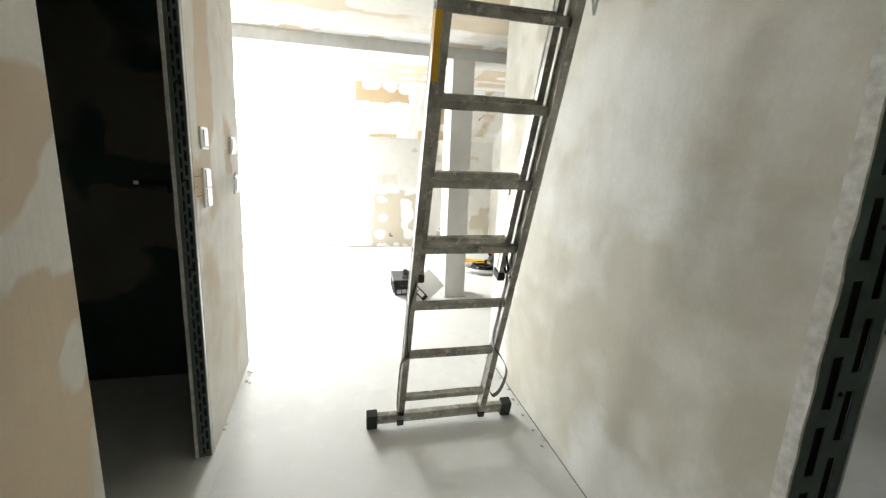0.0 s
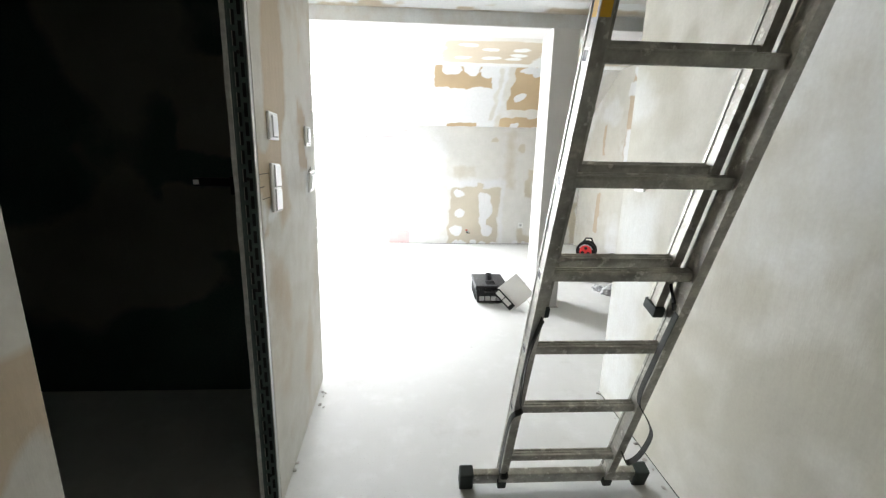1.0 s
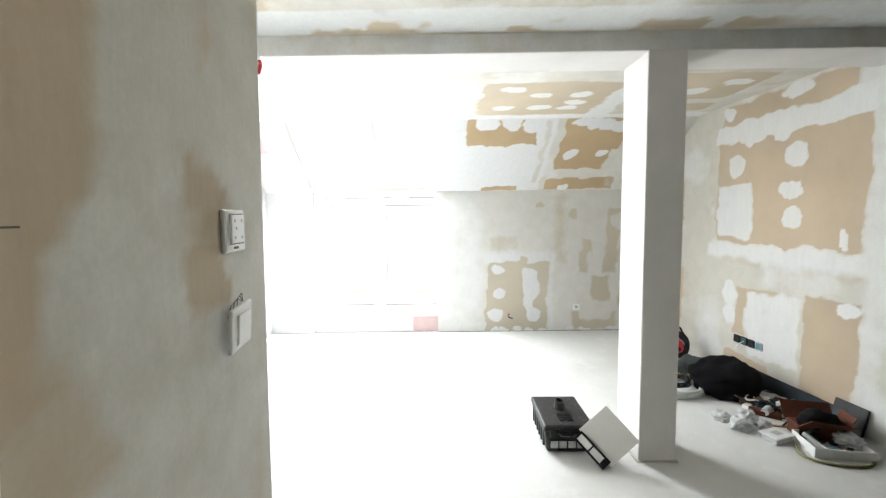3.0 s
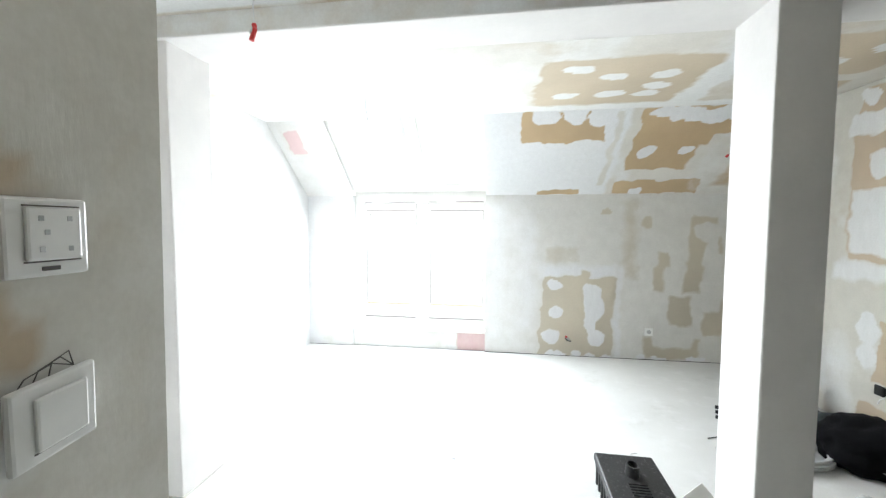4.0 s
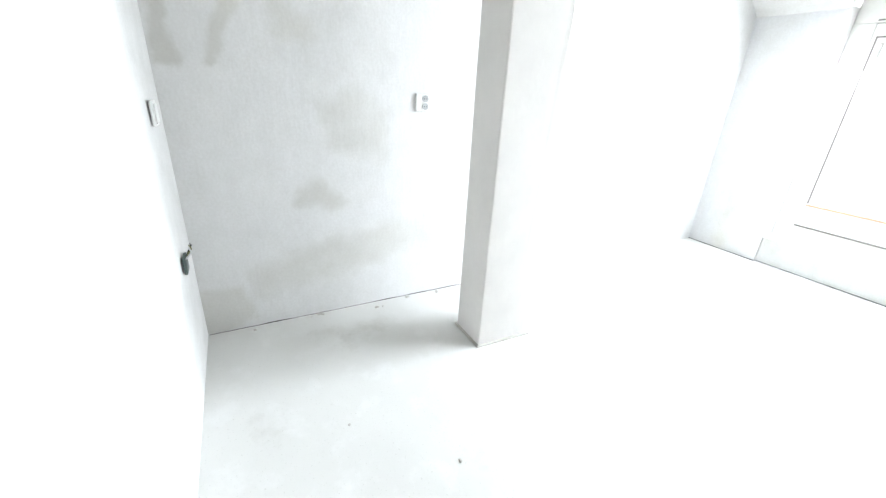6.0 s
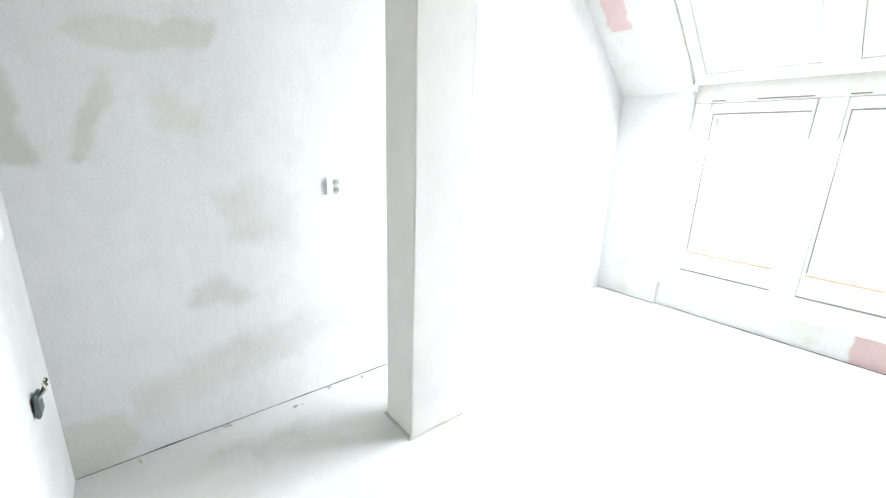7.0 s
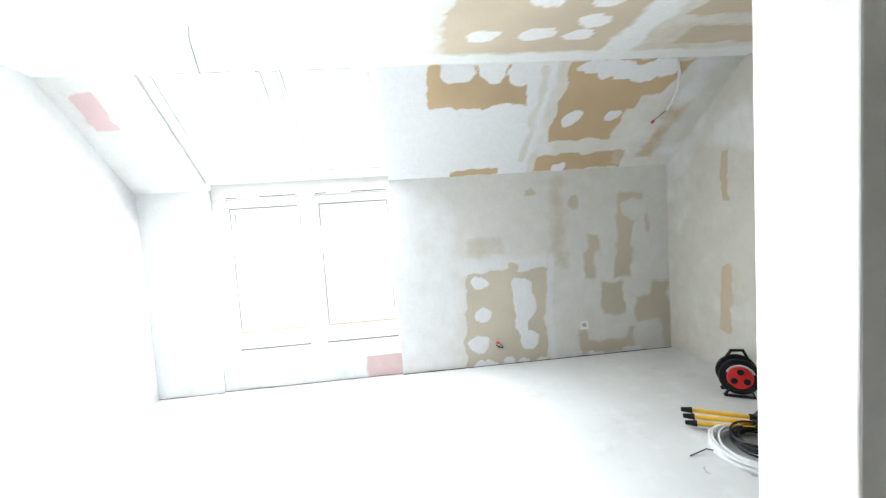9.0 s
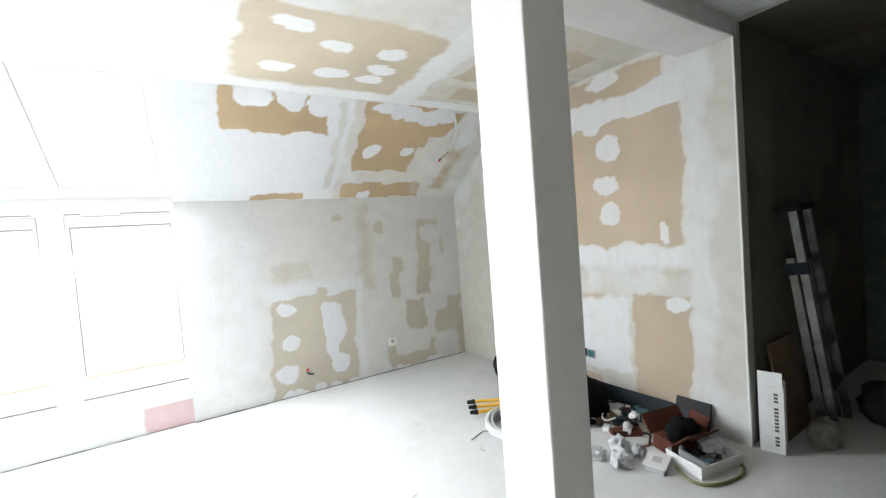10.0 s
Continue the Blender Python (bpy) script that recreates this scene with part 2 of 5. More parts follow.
def slab(name, origin, ua, va, w, h, thick, material, coat=None, holes=(), step=0.025, seed=1, base=(1, 0, 0), umap=(0, 1)):
    """A board wall: its face lies at origin, runs w along ua and h along va, and is 'thick' deep behind. Holes (u0, v0, u1, v1) go through."""
    ua, va, origin = Vector(ua).normalized(), Vector(va).normalized(), Vector(origin)
    n = ua.cross(va).normalized()
    cuts_u, cuts_v = {0.0, w}, {0.0, h}
    for a, b, c, d in holes:
        cuts_u |= {a, c}
        cuts_v |= {b, d}

    def axis(cuts):
        cuts = sorted(cuts)
        out = [cuts[0]]
        for a, b in zip(cuts, cuts[1:]):
            k = max(1, int(round((b - a) / step)))
            out += [a + (b - a) * i / k for i in range(1, k + 1)]
        return np.array(out)
    us, vs = axis(cuts_u), axis(cuts_v)
    U, V = np.meshgrid(us, vs, indexing="ij")
    nu, nv = len(us), len(vs)
    front = np.array(origin)[None, None] + U[..., None] * np.array(ua) + V[..., None] * np.array(va)
    idx = np.arange(nu * nv).reshape(nu, nv)
    keep = np.ones((nu - 1, nv - 1), bool)
    mu, mv = (us[:-1] + us[1:]) / 2, (vs[:-1] + vs[1:]) / 2
    for a, b, c, d in holes:
        keep[np.ix_((mu > a) & (mu < c), (mv > b) & (mv < d))] = False
    quads = np.stack([idx[:-1, :-1], idx[1:, :-1], idx[1:, 1:], idx[:-1, 1:]], -1)[keep]
    verts = [front.reshape(-1, 3)]
    faces = quads.tolist()
    base_n = nu * nv
    extra = []

    def quad(pts):
        k = base_n + len(extra)
        extra.extend([list(origin + ua * a + va * b - n * c) for a, b, c in pts])
        faces.append([k, k + 1, k + 2, k + 3])
    for a, b, c, d, s in [(0, 0, w, h, 1)] + [(*q, -1) for q in holes]:
        for (p, q) in (((a, b), (c, b)), ((c, b), (c, d)), ((c, d), (a, d)), ((a, d), (a, b))):
            if s < 0 and p[1] == q[1] == 0.0 and b == 0.0:
                continue
            k = [(*p, 0), (*p, thick), (*q, thick), (*q, 0)]
            quad(k if s > 0 else k[::-1])
    cu, cv = sorted(cuts_u), sorted(cuts_v)
    for a, c in zip(cu, cu[1:]):
        for b, d in zip(cv, cv[1:]):
            if not any(q[0] <= a and c <= q[2] and q[1] <= b and d <= q[3] for q in holes):
                quad([(a, b, thick), (a, d, thick), (c, d, thick), (c, b, thick)])
    verts.append(np.array(extra))
    allv = np.concatenate(verts)
    me = bpy.data.meshes.new(name)
    me.from_pydata(allv.tolist(), [], faces)
    me.materials.append(material)
    ct = Coat(umap[0] + umap[1] * U, V, seed)
    for ch in range(3):
        ct.c[ch] = base[ch]
    if coat:
        coat(ct)
    col = np.zeros((len(allv), 4), np.float32)
    col[:, 3] = 1
    col[:base_n, :3] = np.clip(ct.c, 0, 1).reshape(3, -1).T
    col[base_n:, :3] = base
    at = me.color_attributes.new("coat", "FLOAT_COLOR", "POINT")
    at.data.foreach_set("color", col.ravel())
    ob = new(name, me)
    return tagged(ob, kind="structure")



ALU = plain("worn_aluminium", (0.43, 0.415, 0.37), 0.45, 0.75, 0.5, 14, 0.18, (0.58, 0.56, 0.51))
ALU_SHINY = plain("aluminium", (0.50, 0.50, 0.48), 0.32, 0.9, 0.2, 12, 0.1)
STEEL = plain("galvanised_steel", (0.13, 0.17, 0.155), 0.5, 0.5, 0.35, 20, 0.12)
BLACK = plain("black_plastic", (0.008, 0.008, 0.009), 0.5, 0, 0.4, 25, 0.1, None, 0.3)
RUBBER = plain("dark_rubber", (0.02, 0.03, 0.025), 0.7, 0, 0.4, 30, 0.15)
STRAP = plain("webbing", (0.05, 0.05, 0.045), 0.85, 0, 0.4, 60, 0.3)
GREY = plain("grey_plastic", (0.45, 0.46, 0.46), 0.4, 0, 0.2, 25, 0.05)
SWITCH = plain("white_plastic", (0.80, 0.80, 0.78), 0.3, 0, 0.05, 10, 0.02)
YELLOW = plain("yellow_plastic", (0.75, 0.42, 0.02), 0.4, 0, 0.15, 20, 0.05)
RED = plain("red_plastic", (0.55, 0.02, 0.02), 0.4, 0, 0.15, 20, 0.05)
RUST = plain("red_brown_card", (0.10, 0.030, 0.016), 0.8, 0, 0.35, 12, 0.12, None, 0.25)
CARD = plain("brown_card", (0.17, 0.105, 0.065), 0.85, 0, 0.3, 12, 0.15)
WHITECARD = plain("white_card", (0.72, 0.72, 0.70), 0.7, 0, 0.1, 9, 0.05)
BLUE = plain("dark_blue_sheet", (0.007, 0.017, 0.025), 0.6, 0, 0.3, 10, 0.08, None, 0.3)
CLOTH = plain("black_cloth", (0.006, 0.006, 0.007), 0.95, 0, 0.4, 40, 0.4, None, 0.1)
CABLE = plain("white_cable", (0.68, 0.69, 0.68), 0.45, 0, 0.15, 30, 0.05)
GREEN_CABLE = plain("yellow_green_cable", (0.17, 0.17, 0.055), 0.5, 0, 0.2, 30, 0.05)
FRAME = plain("white_window_paint", (0.80, 0.79, 0.76), 0.35, 0, 0.06, 6, 0.03)
SPACER = plain("orange_brown_glazing_spacer", (0.58, 0.38, 0.25), 0.5, 0, 0.2, 20, 0.05)
CASE = plain("dusty_black_plastic", (0.016, 0.016, 0.017), 0.42, 0, 0.5, 30, 0.25, (0.07, 0.07, 0.07), 0.4)
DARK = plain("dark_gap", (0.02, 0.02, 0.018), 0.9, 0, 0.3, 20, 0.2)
PENCIL = plain("pencil", (0.12, 0.11, 0.10), 0.8, 0, 0.2, 40, 0.0)
POST = plain("filled_post_board", (0.695, 0.675, 0.65), 0.8, 0, 0.07, 5, 0.12)
# Darker aluminium: the passage's shade put into the folded ladder's colour.
SHADED_ALU = plain("shaded_aluminium", (0.20, 0.20, 0.19), 0.34, 0.85, 0.4, 14, 0.1)
EDGE = plain("ragged_plaster", (0.68, 0.67, 0.63), 0.9, 0, 0.3, 40, 0.5)
LINE = plain("grey_sash_line", (0.24, 0.225, 0.21), 0.7, 0, 0.2, 20, 0.0)
TEAL = plain("teal_card", (0.05, 0.16, 0.18), 0.6, 0, 0.3, 12, 0.1)


def glassy(name, colour=(1, 1, 1), rough=0.0, mixin=0.85):
    m, t, b = mat(name, rough)
    b.inputs["Base Color"].default_value = (*colour, 1)
    b.inputs["Transmission Weight"].default_value = mixin
    b.inputs["IOR"].default_value = 1.45 if rough < 0.1 else 1.2
    return m


GLASS = glassy("window_glass", mixin=1.0)
FILM = glassy("clear_plastic_film", (0.85, 0.86, 0.86), 0.25, 0.45)


def backdrop_material():
    m, t, b = mat("bright_haze")
    e = t.nodes.new("ShaderNodeEmission")
    e.inputs[0].default_value, e.inputs[1].default_value = (0.97, 0.99, 1.0, 1), 2.0
    link(t, e.outputs[0], t.nodes["Material Output"].inputs[0])
    return m


# ---- the structure ----
XL, YW, ZK, ZC, YC = -2.06, 6.615, 1.738, 2.385, 5.79    # living room: left wall, knee wall, its height, ceiling, where the slope starts
XR, XE, YE = 2.585, 2.745, 3.965                            # right wall: in the far corner and at its near end, which lies a little wider
NL, NR = -1.523, 0.012                                     # the window niche
CL, CR, YL, YR = -0.390, 1.225, 2.828, 2.648                # corridor walls and where they end
DL0, DL1, DR0, DR1, DH = 1.112, 1.945, -0.10, 0.768, 2.07 # the two door openings of the corridor
SC, SS = 0.787, 0.617
SL = (0, SC, -SS)                                       # down the slope

LT = 0.060                                                # the left corridor wall is thin and runs a little askew
LU = Vector((-0.065, 1, 0)).normalized()


LEAN = 0.015                                              # and leans a little into the corridor


def left_x(y, z=0.0):
    return CL + 0.065 * (YL - y) + LEAN * z


tagged(mesh_object("floor", boxes((-2.3, -1.9, -0.12, 5.2, YW, 0)), SCREED), "pale grey dusty floor screed with stains", "floor", kind="structure")


def knee_coat(c):
    c.cloud(0, 2.2, 21, 0.2, 0.86, 0.6).rect(0, 1.44, 0.85, 1.62, 1.70, 0.44, 0.14).rect(0, 0.66, 1.0, 1.03, 1.2, 0.5, 0.08)
    c.rect(1, -0.1, -0.1, 0.62, 1.9, 0.42, 0.35).rect(1, 0.30, 0.0, 0.38, 1.5, 0.45, 0.1)
    for u0, u1, val in ((0.08, 0.18, 0.62), (0.42, 0.54, 0.60), (0.90, 1.0, 0.35)):
        c.rect(1, u0, 0.15 + 0.3 * u0, u1, 1.62 - 0.2 * u0, val, 0.16, 0.02)
    c.rect(1, 0.62, 0.85, 1.40, 0.99, 0.75, 0.08).rect(1, 1.38, 0.0, 1.47, 1.0, 0.6, 0.06)
    c.rect(0, 0.60, 0.0, 1.36, 0.86, 0.0, 0.02, 0.06).rect(1, 0.60, 0.0, 1.34, 0.86, 0.0, 0.02, 0.06)
    c.rect(0, 1.05, 0.78, 1.15, 0.94, 0.05, 0.03).rect(1, 1.05, 0.78, 1.15, 0.94, 0.0, 0.03)
    for u, v, ru, rv in ((0.775, 0.76, 0.09, 0.06), (0.775, 0.475, 0.075, 0.065), (0.75, 0.21, 0.09, 0.085), (0.79, 0.02, 0.12, 0.045), (1.01, 0.015, 0.05, 0.04),
                         (1.155, 0.015, 0.05, 0.035), (1.30, 0.015, 0.055, 0.035), (1.17, 0.70, 0.085, 0.10), (1.19, 0.56, 0.10, 0.16), (1.16, 0.38, 0.06, 0.13),
                         (1.20, 0.22, 0.085, 0.09), (1.66, 0.02, 0.05, 0.03), (1.85, 0.02, 0.09, 0.025), (2.2, 0.02, 0.10, 0.025)):
        c.blob(1, u, v, ru, rv)
    for u0, v0, u1, v1, l in ((1.78, 0.72, 1.88, 0.98, -0.05), (1.80, 0.98, 1.92, 1.15, 0.0), (2.05, 0.72, 2.22, 1.50, 0.10), (2.16, 1.35, 2.36, 1.52, 0.0), (2.36, 1.12, 2.41, 1.32, -0.1),
                              (1.93, 0.38, 2.15, 0.68, 0.0), (2.26, 0.26, 2.60, 0.52, 0.0), (2.42, 0.52, 2.58, 0.66, 0.0), (1.70, 0.02, 2.2, 0.14, 0.15), (1.68, 0.05, 1.78, 0.24, 0), (2.16, 0.05, 2.26, 0.24, 0), (2.52, 0.0, 2.62, 0.3, 0)):
        c.rect(0, u0, v0, u1, v1, 0.12, 0.05, l)
    c.blob(0, 2.27, 1.36, 0.11, 0.11, 0.9).rect(0, 2.22, 0.04, 2.48, 0.27, 0.9, 0.05).blob(0, 1.68, 1.45, 0.05, 0.07, 0.3).blob(0, 1.29, 1.55, 0.05, 0.03, 0.2)


def slope_coat(c):
    c.v, c.v0 = c.v + 0.045, c.v0 + 0.045
    c.cloud(0, 2.5, 31, 0.15, 0.8, 0.5).rect(1, -0.1, 0.0, 1.15, 1.2, 0.85, 0.1).cloud(1, 3.0, 33, 0.4, 0.78, 0.6)
    c.rect(1, 1.12, 0.0, 1.30, 1.12, 0.8, 0.05, -0.04).rect(1, 1.19, 0.05, 1.24, 0.95, 0.1, 0.03, -0.03)
    tan = [(0.37, 0.05, 1.09, 0.39), (1.37, 0.03, 2.0, 0.75), (1.32, 0.90, 2.14, 1.09), (0.58, 1.02, 0.98, 1.10)]
    for q in tan:
        c.rect(0, *q, 0.0, 0.02).rect(1, *q, 0.0, 0.02)
    c.rect(0, 1.98, 0.06, 2.28, 0.32, 0.0, 0.03, -0.45).rect(1, 1.98, 0.06, 2.28, 0.32, 0.0, 0.03, -0.45)
    c.rect(0, 1.93, 0.46, 2.1, 0.78, 0.9, 0.05).rect(1, 2.0, 0.4, 2.25, 1.1, 0.35, 0.12).rect(0, 2.28, 0.45, 2.45, 1.0, 0.35, 0.1, -0.1)
    for u, v, ru, rv in ((0.58, 0.10, 0.12, 0.10), (0.825, 0.10, 0.10, 0.10), (1.03, 0.12, 0.09, 0.12), (1.515, 0.53, 0.075, 0.07), (1.84, 0.525, 0.07, 0.045), (1.55, 1.06, 0.07, 0.05), (1.52, 0.09, 0.09, 0.06),
                         (1.66, 0.11, 0.10, 0.07), (1.80, 0.13, 0.10, 0.08), (1.95, 0.14, 0.12, 0.08), (2.1, 0.12, 0.09, 0.07)):
        c.blob(1, u, v, ru, rv)


def slope_left_coat(c):
    c.rect(1, -1.97, 0.04, -1.78, 0.44, 0.0, 0.02, 0.05).rect(2, -1.95, 0.06, -1.80, 0.42, 1.0, 0.02, 0.05).rect(0, -1.95, 0.06, -1.80, 0.42, 0.0, 0.02, 0.05)
    c.rect(0, -1.97, 0.02, -1.80, 0.12, 0.9, 0.03, 0.3)


def plinth_coat(c):
    c.rect(2, -0.29, -0.1, 0.1, 0.3, 1.0, 0.015).rect(0, -0.29, -0.1, 0.1, 0.3, 0.25, 0.015).rect(1, -0.42, -0.1, -0.29, 0.3, 0.9, 0.02).rect(1, -1.6, -0.1, -0.42, 0.3, 0.7, 0.02).cloud(1, 5, 41, 0.1, 0.55, 0.5, (-1.5, 0, -0.45, 0.3))


def east_coat(c):
    c.cloud(0, 2.6, 51, 0.05, 0.72, 0.6).cloud(1, 3.1, 52, 0.15, 0.6, 0.6)
    c.rect(1, 1.0, 1.02, 2.45, 1.16, 0.75, 0.06).rect(0, 1.3, 0.95, 2.4, 1.02, 0.6, 0.05)
    c.rect(1, 1.1, 2.02, 2.35, 2.20, 0.95, 0.04).rect(1, 1.3, 2.0, 2.35, 2.06, 1.0, 0.03)
    c.rect(1, 2.36, 0.1, 2.52, 2.1, 0.6, 0.06)
    for q in ((1.12, 1.16, 2.36, 2.03), (1.39, 0.60, 1.80, 0.79), (1.37, 0.36, 1.47, 0.62), (2.0, 0.0, 2.36, 0.83), (1.27, 0.05, 1.72, 0.19), (0.57, 0.30, 0.66, 0.86), (0.60, 1.35, 0.66, 1.75)):
        c.rect(0, *q, 0.0, 0.025).rect(1, *q, 0.0, 0.025)
    c.rect(0, 1.15, 2.20, 2.25, 2.36, 0.0, 0.03, 0.3).rect(1, 1.15, 2.20, 2.25, 2.36, 0.0, 0.03, 0.3)
    for u, v, ru, rv in ((1.32, 1.84, 0.09, 0.10), (1.87, 1.85, 0.11, 0.085), (1.85, 1.59, 0.11, 0.075), (1.87, 1.375, 0.09, 0.07), (1.22, 2.30, 0.07, 0.05), (1.85, 2.32, 0.13, 0.05), (2.25, 1.24, 0.03, 0.06),
                         (1.5, 2.02, 0.1, 0.04), (1.75, 2.03, 0.08, 0.05), (2.1, 2.05, 0.1, 0.04), (2.28, 0.78, 0.08, 0.05), (1.3, 0.72, 0.08, 0.1), (1.3, 0.52, 0.07, 0.08)):
        c.blob(1, u, v, ru, rv)
    c.rect(1, 1.13, 1.20, 1.52, 1.68, 0.8, 0.03)
    c.rect(0, 1.48, 0.20, 2.0, 0.62, 0.95, 0.02).rect(1, 1.50, 0.22, 1.98, 0.78, 0.75, 0.03)


def ceiling_coat(c):
    # u is x, v is y
    c.cloud(0, 1.8, 61, 0.0, 0.6, 0.6).cloud(1, 2.2, 62, 0.1, 0.5, 0.6)
    for q in ((0.42, 4.75, 1.52, 5.62), (1.75, 4.6, 2.45, 5.2), (1.9, 5.35, 2.5, 5.55)):
        c.rect(0, *q, 0.0, 0.03).rect(1, *q, 0.0, 0.03)
    for u, v in ((0.887, 5.06), (0.643, 5.41), (0.96, 5.40), (1.227, 5.04), (1.24, 5.256), (1.22, 5.414), (0.65, 4.9), (2.1, 5.0), (2.3, 4.8), (-0.9, 4.9), (-0.5, 4.7), (-0.6, 5.05), (-1.65, 5.2)):
        c.blob(1, u, v, 0.10, 0.07)
    c.rect(0, -1.2, 4.5, -0.2, 5.2, 0.75, 0.05).rect(0, -1.9, 5.0, -1.4, 5.5, 0.75, 0.05)
    c.rect(1, -2.1, 5.66, 2.7, 5.8, 0.95, 0.05).rect(1, 1.46, 4.2, 1.66, 5.7, 0.9, 0.06)
    for q in ((-0.4, 2.5, 0.7, 3.4), (1.0, 2.7, 2.3, 3.5), (-0.4, 0.3, 0.5, 1.6), (-1.8, 3.0, -0.7, 3.7), (2.6, 2.8, 4.0, 3.7), (0.6, 1.0, 1.2, 2.2)):
        c.rect(0, *q, 0.05, 0.06).rect(1, *q, 0.0, 0.06)
    for k in range(26):
        u, v = -0.4 + 3.4 * ((k * 0.618) % 1), 0.6 + 3.2 * ((k * 0.377) % 1)
        c.blob(1, u, v, 0.09 + 0.05 * ((k * 0.27) % 1), 0.06, 0.9)
    c.rect(0, -2.1, 3.80, 2.8, 3.95, 0.15, 0.1).rect(1, -2.1, 3.72, 2.8, 3.84, 0.8, 0.05).cloud(1, 6, 63, -0.1, 0.8, 0.3, (-2.1, 3.7, 2.8, 3.95))
    c.rect(1, 0.27, 3.05, 0.86, 3.32, 0.0, 0.01).rect(0, 0.27, 3.05, 0.86, 3.32, 1.0, 0.01)


def left_coat(c):
    # u is y, v is z
    c.u = np.where(c.u < 1.5, c.u - 0.045, c.u)
    c.rect(0, -2.0, 0.0, 1.17, 2.5, 0.0, 0.02)
    for u0, v0, u1, v1, l in ((0.3, 1.46, 1.3, 2.4, 0.0), (0.2, 0.0, 0.85, 0.5, 0.2), (1.045, 0.2, 1.3, 0.74, 0.0), (-1.0, 0.4, -0.1, 1.6, 0.2)):
        c.rect(0, u0, v0, u1, v1, 0.95, 0.02, l)
    c.put(0, np.minimum(c.v - 1.10, np.minimum(1.187 + 0.84 * (c.u - 0.9) - c.v, 1.3 - c.u)) / 0.014 + 0.5, 0.95)
    c.blob(0, 1.036, 0.90, 0.045, 0.075, 0.95)
    # from the door on: thin skim over the board, rubbed bare round the switches
    c.rect(0, 1.6, -0.1, 3.0, 2.5, 0.88, 0.01).rect(1, 1.6, -0.1, 2.9, 2.5, 0.22, 0.01).cloud(1, 2.6, 77, 0.0, 0.34, 0.5, (1.8, 0, 3, 2.5)).cloud(0, 3.5, 71, 0.3, 0.6, 0.5, (1.8, 0, 3, 2.5))
    for pts, val, soft in (([(2.03, 1.57), (2.08, 1.75), (2.10, 2.3), (2.28, 2.3), (2.30, 1.72), (2.31, 1.47), (2.24, 1.38), (2.20, 1.29), (2.06, 1.29), (2.04, 1.31), (2.09, 1.35), (2.05, 1.41)], 0.15, 0.035),
                           ([(1.92, 1.34), (2.06, 1.30), (2.20, 1.31), (2.21, 1.21), (2.03, 1.12), (1.92, 1.19)], 0.08, 0.03),
                           ([(2.22, 1.25), (2.33, 1.10), (2.16, 1.02), (2.13, 1.17)], 0.35, 0.06), ([(2.52, 1.47), (2.63, 1.46), (2.62, 1.34), (2.50, 1.36)], 0.25, 0.05),
                           ([(2.56, 1.84), (2.62, 1.78), (2.55, 1.66), (2.51, 1.74)], 0.4, 0.05), ([(2.0, 0.96), (2.15, 0.91), (2.28, 0.74), (2.2, 0.6), (2.05, 0.8)], 0.4, 0.08),
                           ([(2.48, 1.57), (2.61, 1.52), (2.66, 1.44), (2.48, 1.43)], 0.25, 0.03), ([(2.48, 1.35), (2.60, 1.35), (2.62, 1.31), (2.66, 1.29), (2.65, 1.24), (2.48, 1.25)], 0.12, 0.025),
                           ([(2.74, 1.54), (2.785, 1.55), (2.78, 1.38), (2.71, 1.36)], 0.62, 0.06), ([(2.78, 1.22), (2.80, 1.12), (2.80, 1.05), (2.765, 1.11)], 0.58, 0.04),
                           ([(2.72, 0.9), (2.80, 0.85), (2.80, 0.6), (2.70, 0.62)], 0.6, 0.06), ([(2.40, 0.3), (2.55, 0.6), (2.62, 0.4), (2.5, 0.1)], 0.45, 0.1)):
        c.poly(0, pts, val, soft).poly(1, pts, 0.25 * val, soft)
    c.poly(0, [(2.60, 1.36), (2.68, 1.34), (2.665, 1.29), (2.63, 1.30)], 0.95, 0.02)
    c.poly(1, [(2.00, 1.105), (2.05, 1.135), (2.13, 1.12), (2.09, 1.09), (2.03, 1.085)], 0.9, 0.015).poly(1, [(2.58, 1.15), (2.66, 1.14), (2.64, 1.10), (2.59, 1.09)], 0.7, 0.02)
    c.blob(1, 1.965, 1.10, 0.02, 0.035, 0.8).rect(0, 1.955, 1.04, 1.985, 1.07, 0.0, 0.02).rect(1, 1.93, 1.35, 1.99, 1.55, 0.25, 0.05)


def right_coat(c):
    # u is y, v is z
    c.cloud(0, 1.7, 81, 0.05, 0.45, 0.7).cloud(0, 4.0, 82, 0.25, 0.2, 0.5).cloud(1, 2.3, 83, 0.2, 0.6, 0.6)
    c.rect(1, 2.3, 0.0, 2.7, 1.15, 0.7, 0.2).blob(0, 1.55, 1.3, 0.06, 0.28, 0.0, 0.8).blob(0, 1.35, 0.95, 0.10, 0.25, 0.1, 0.9)


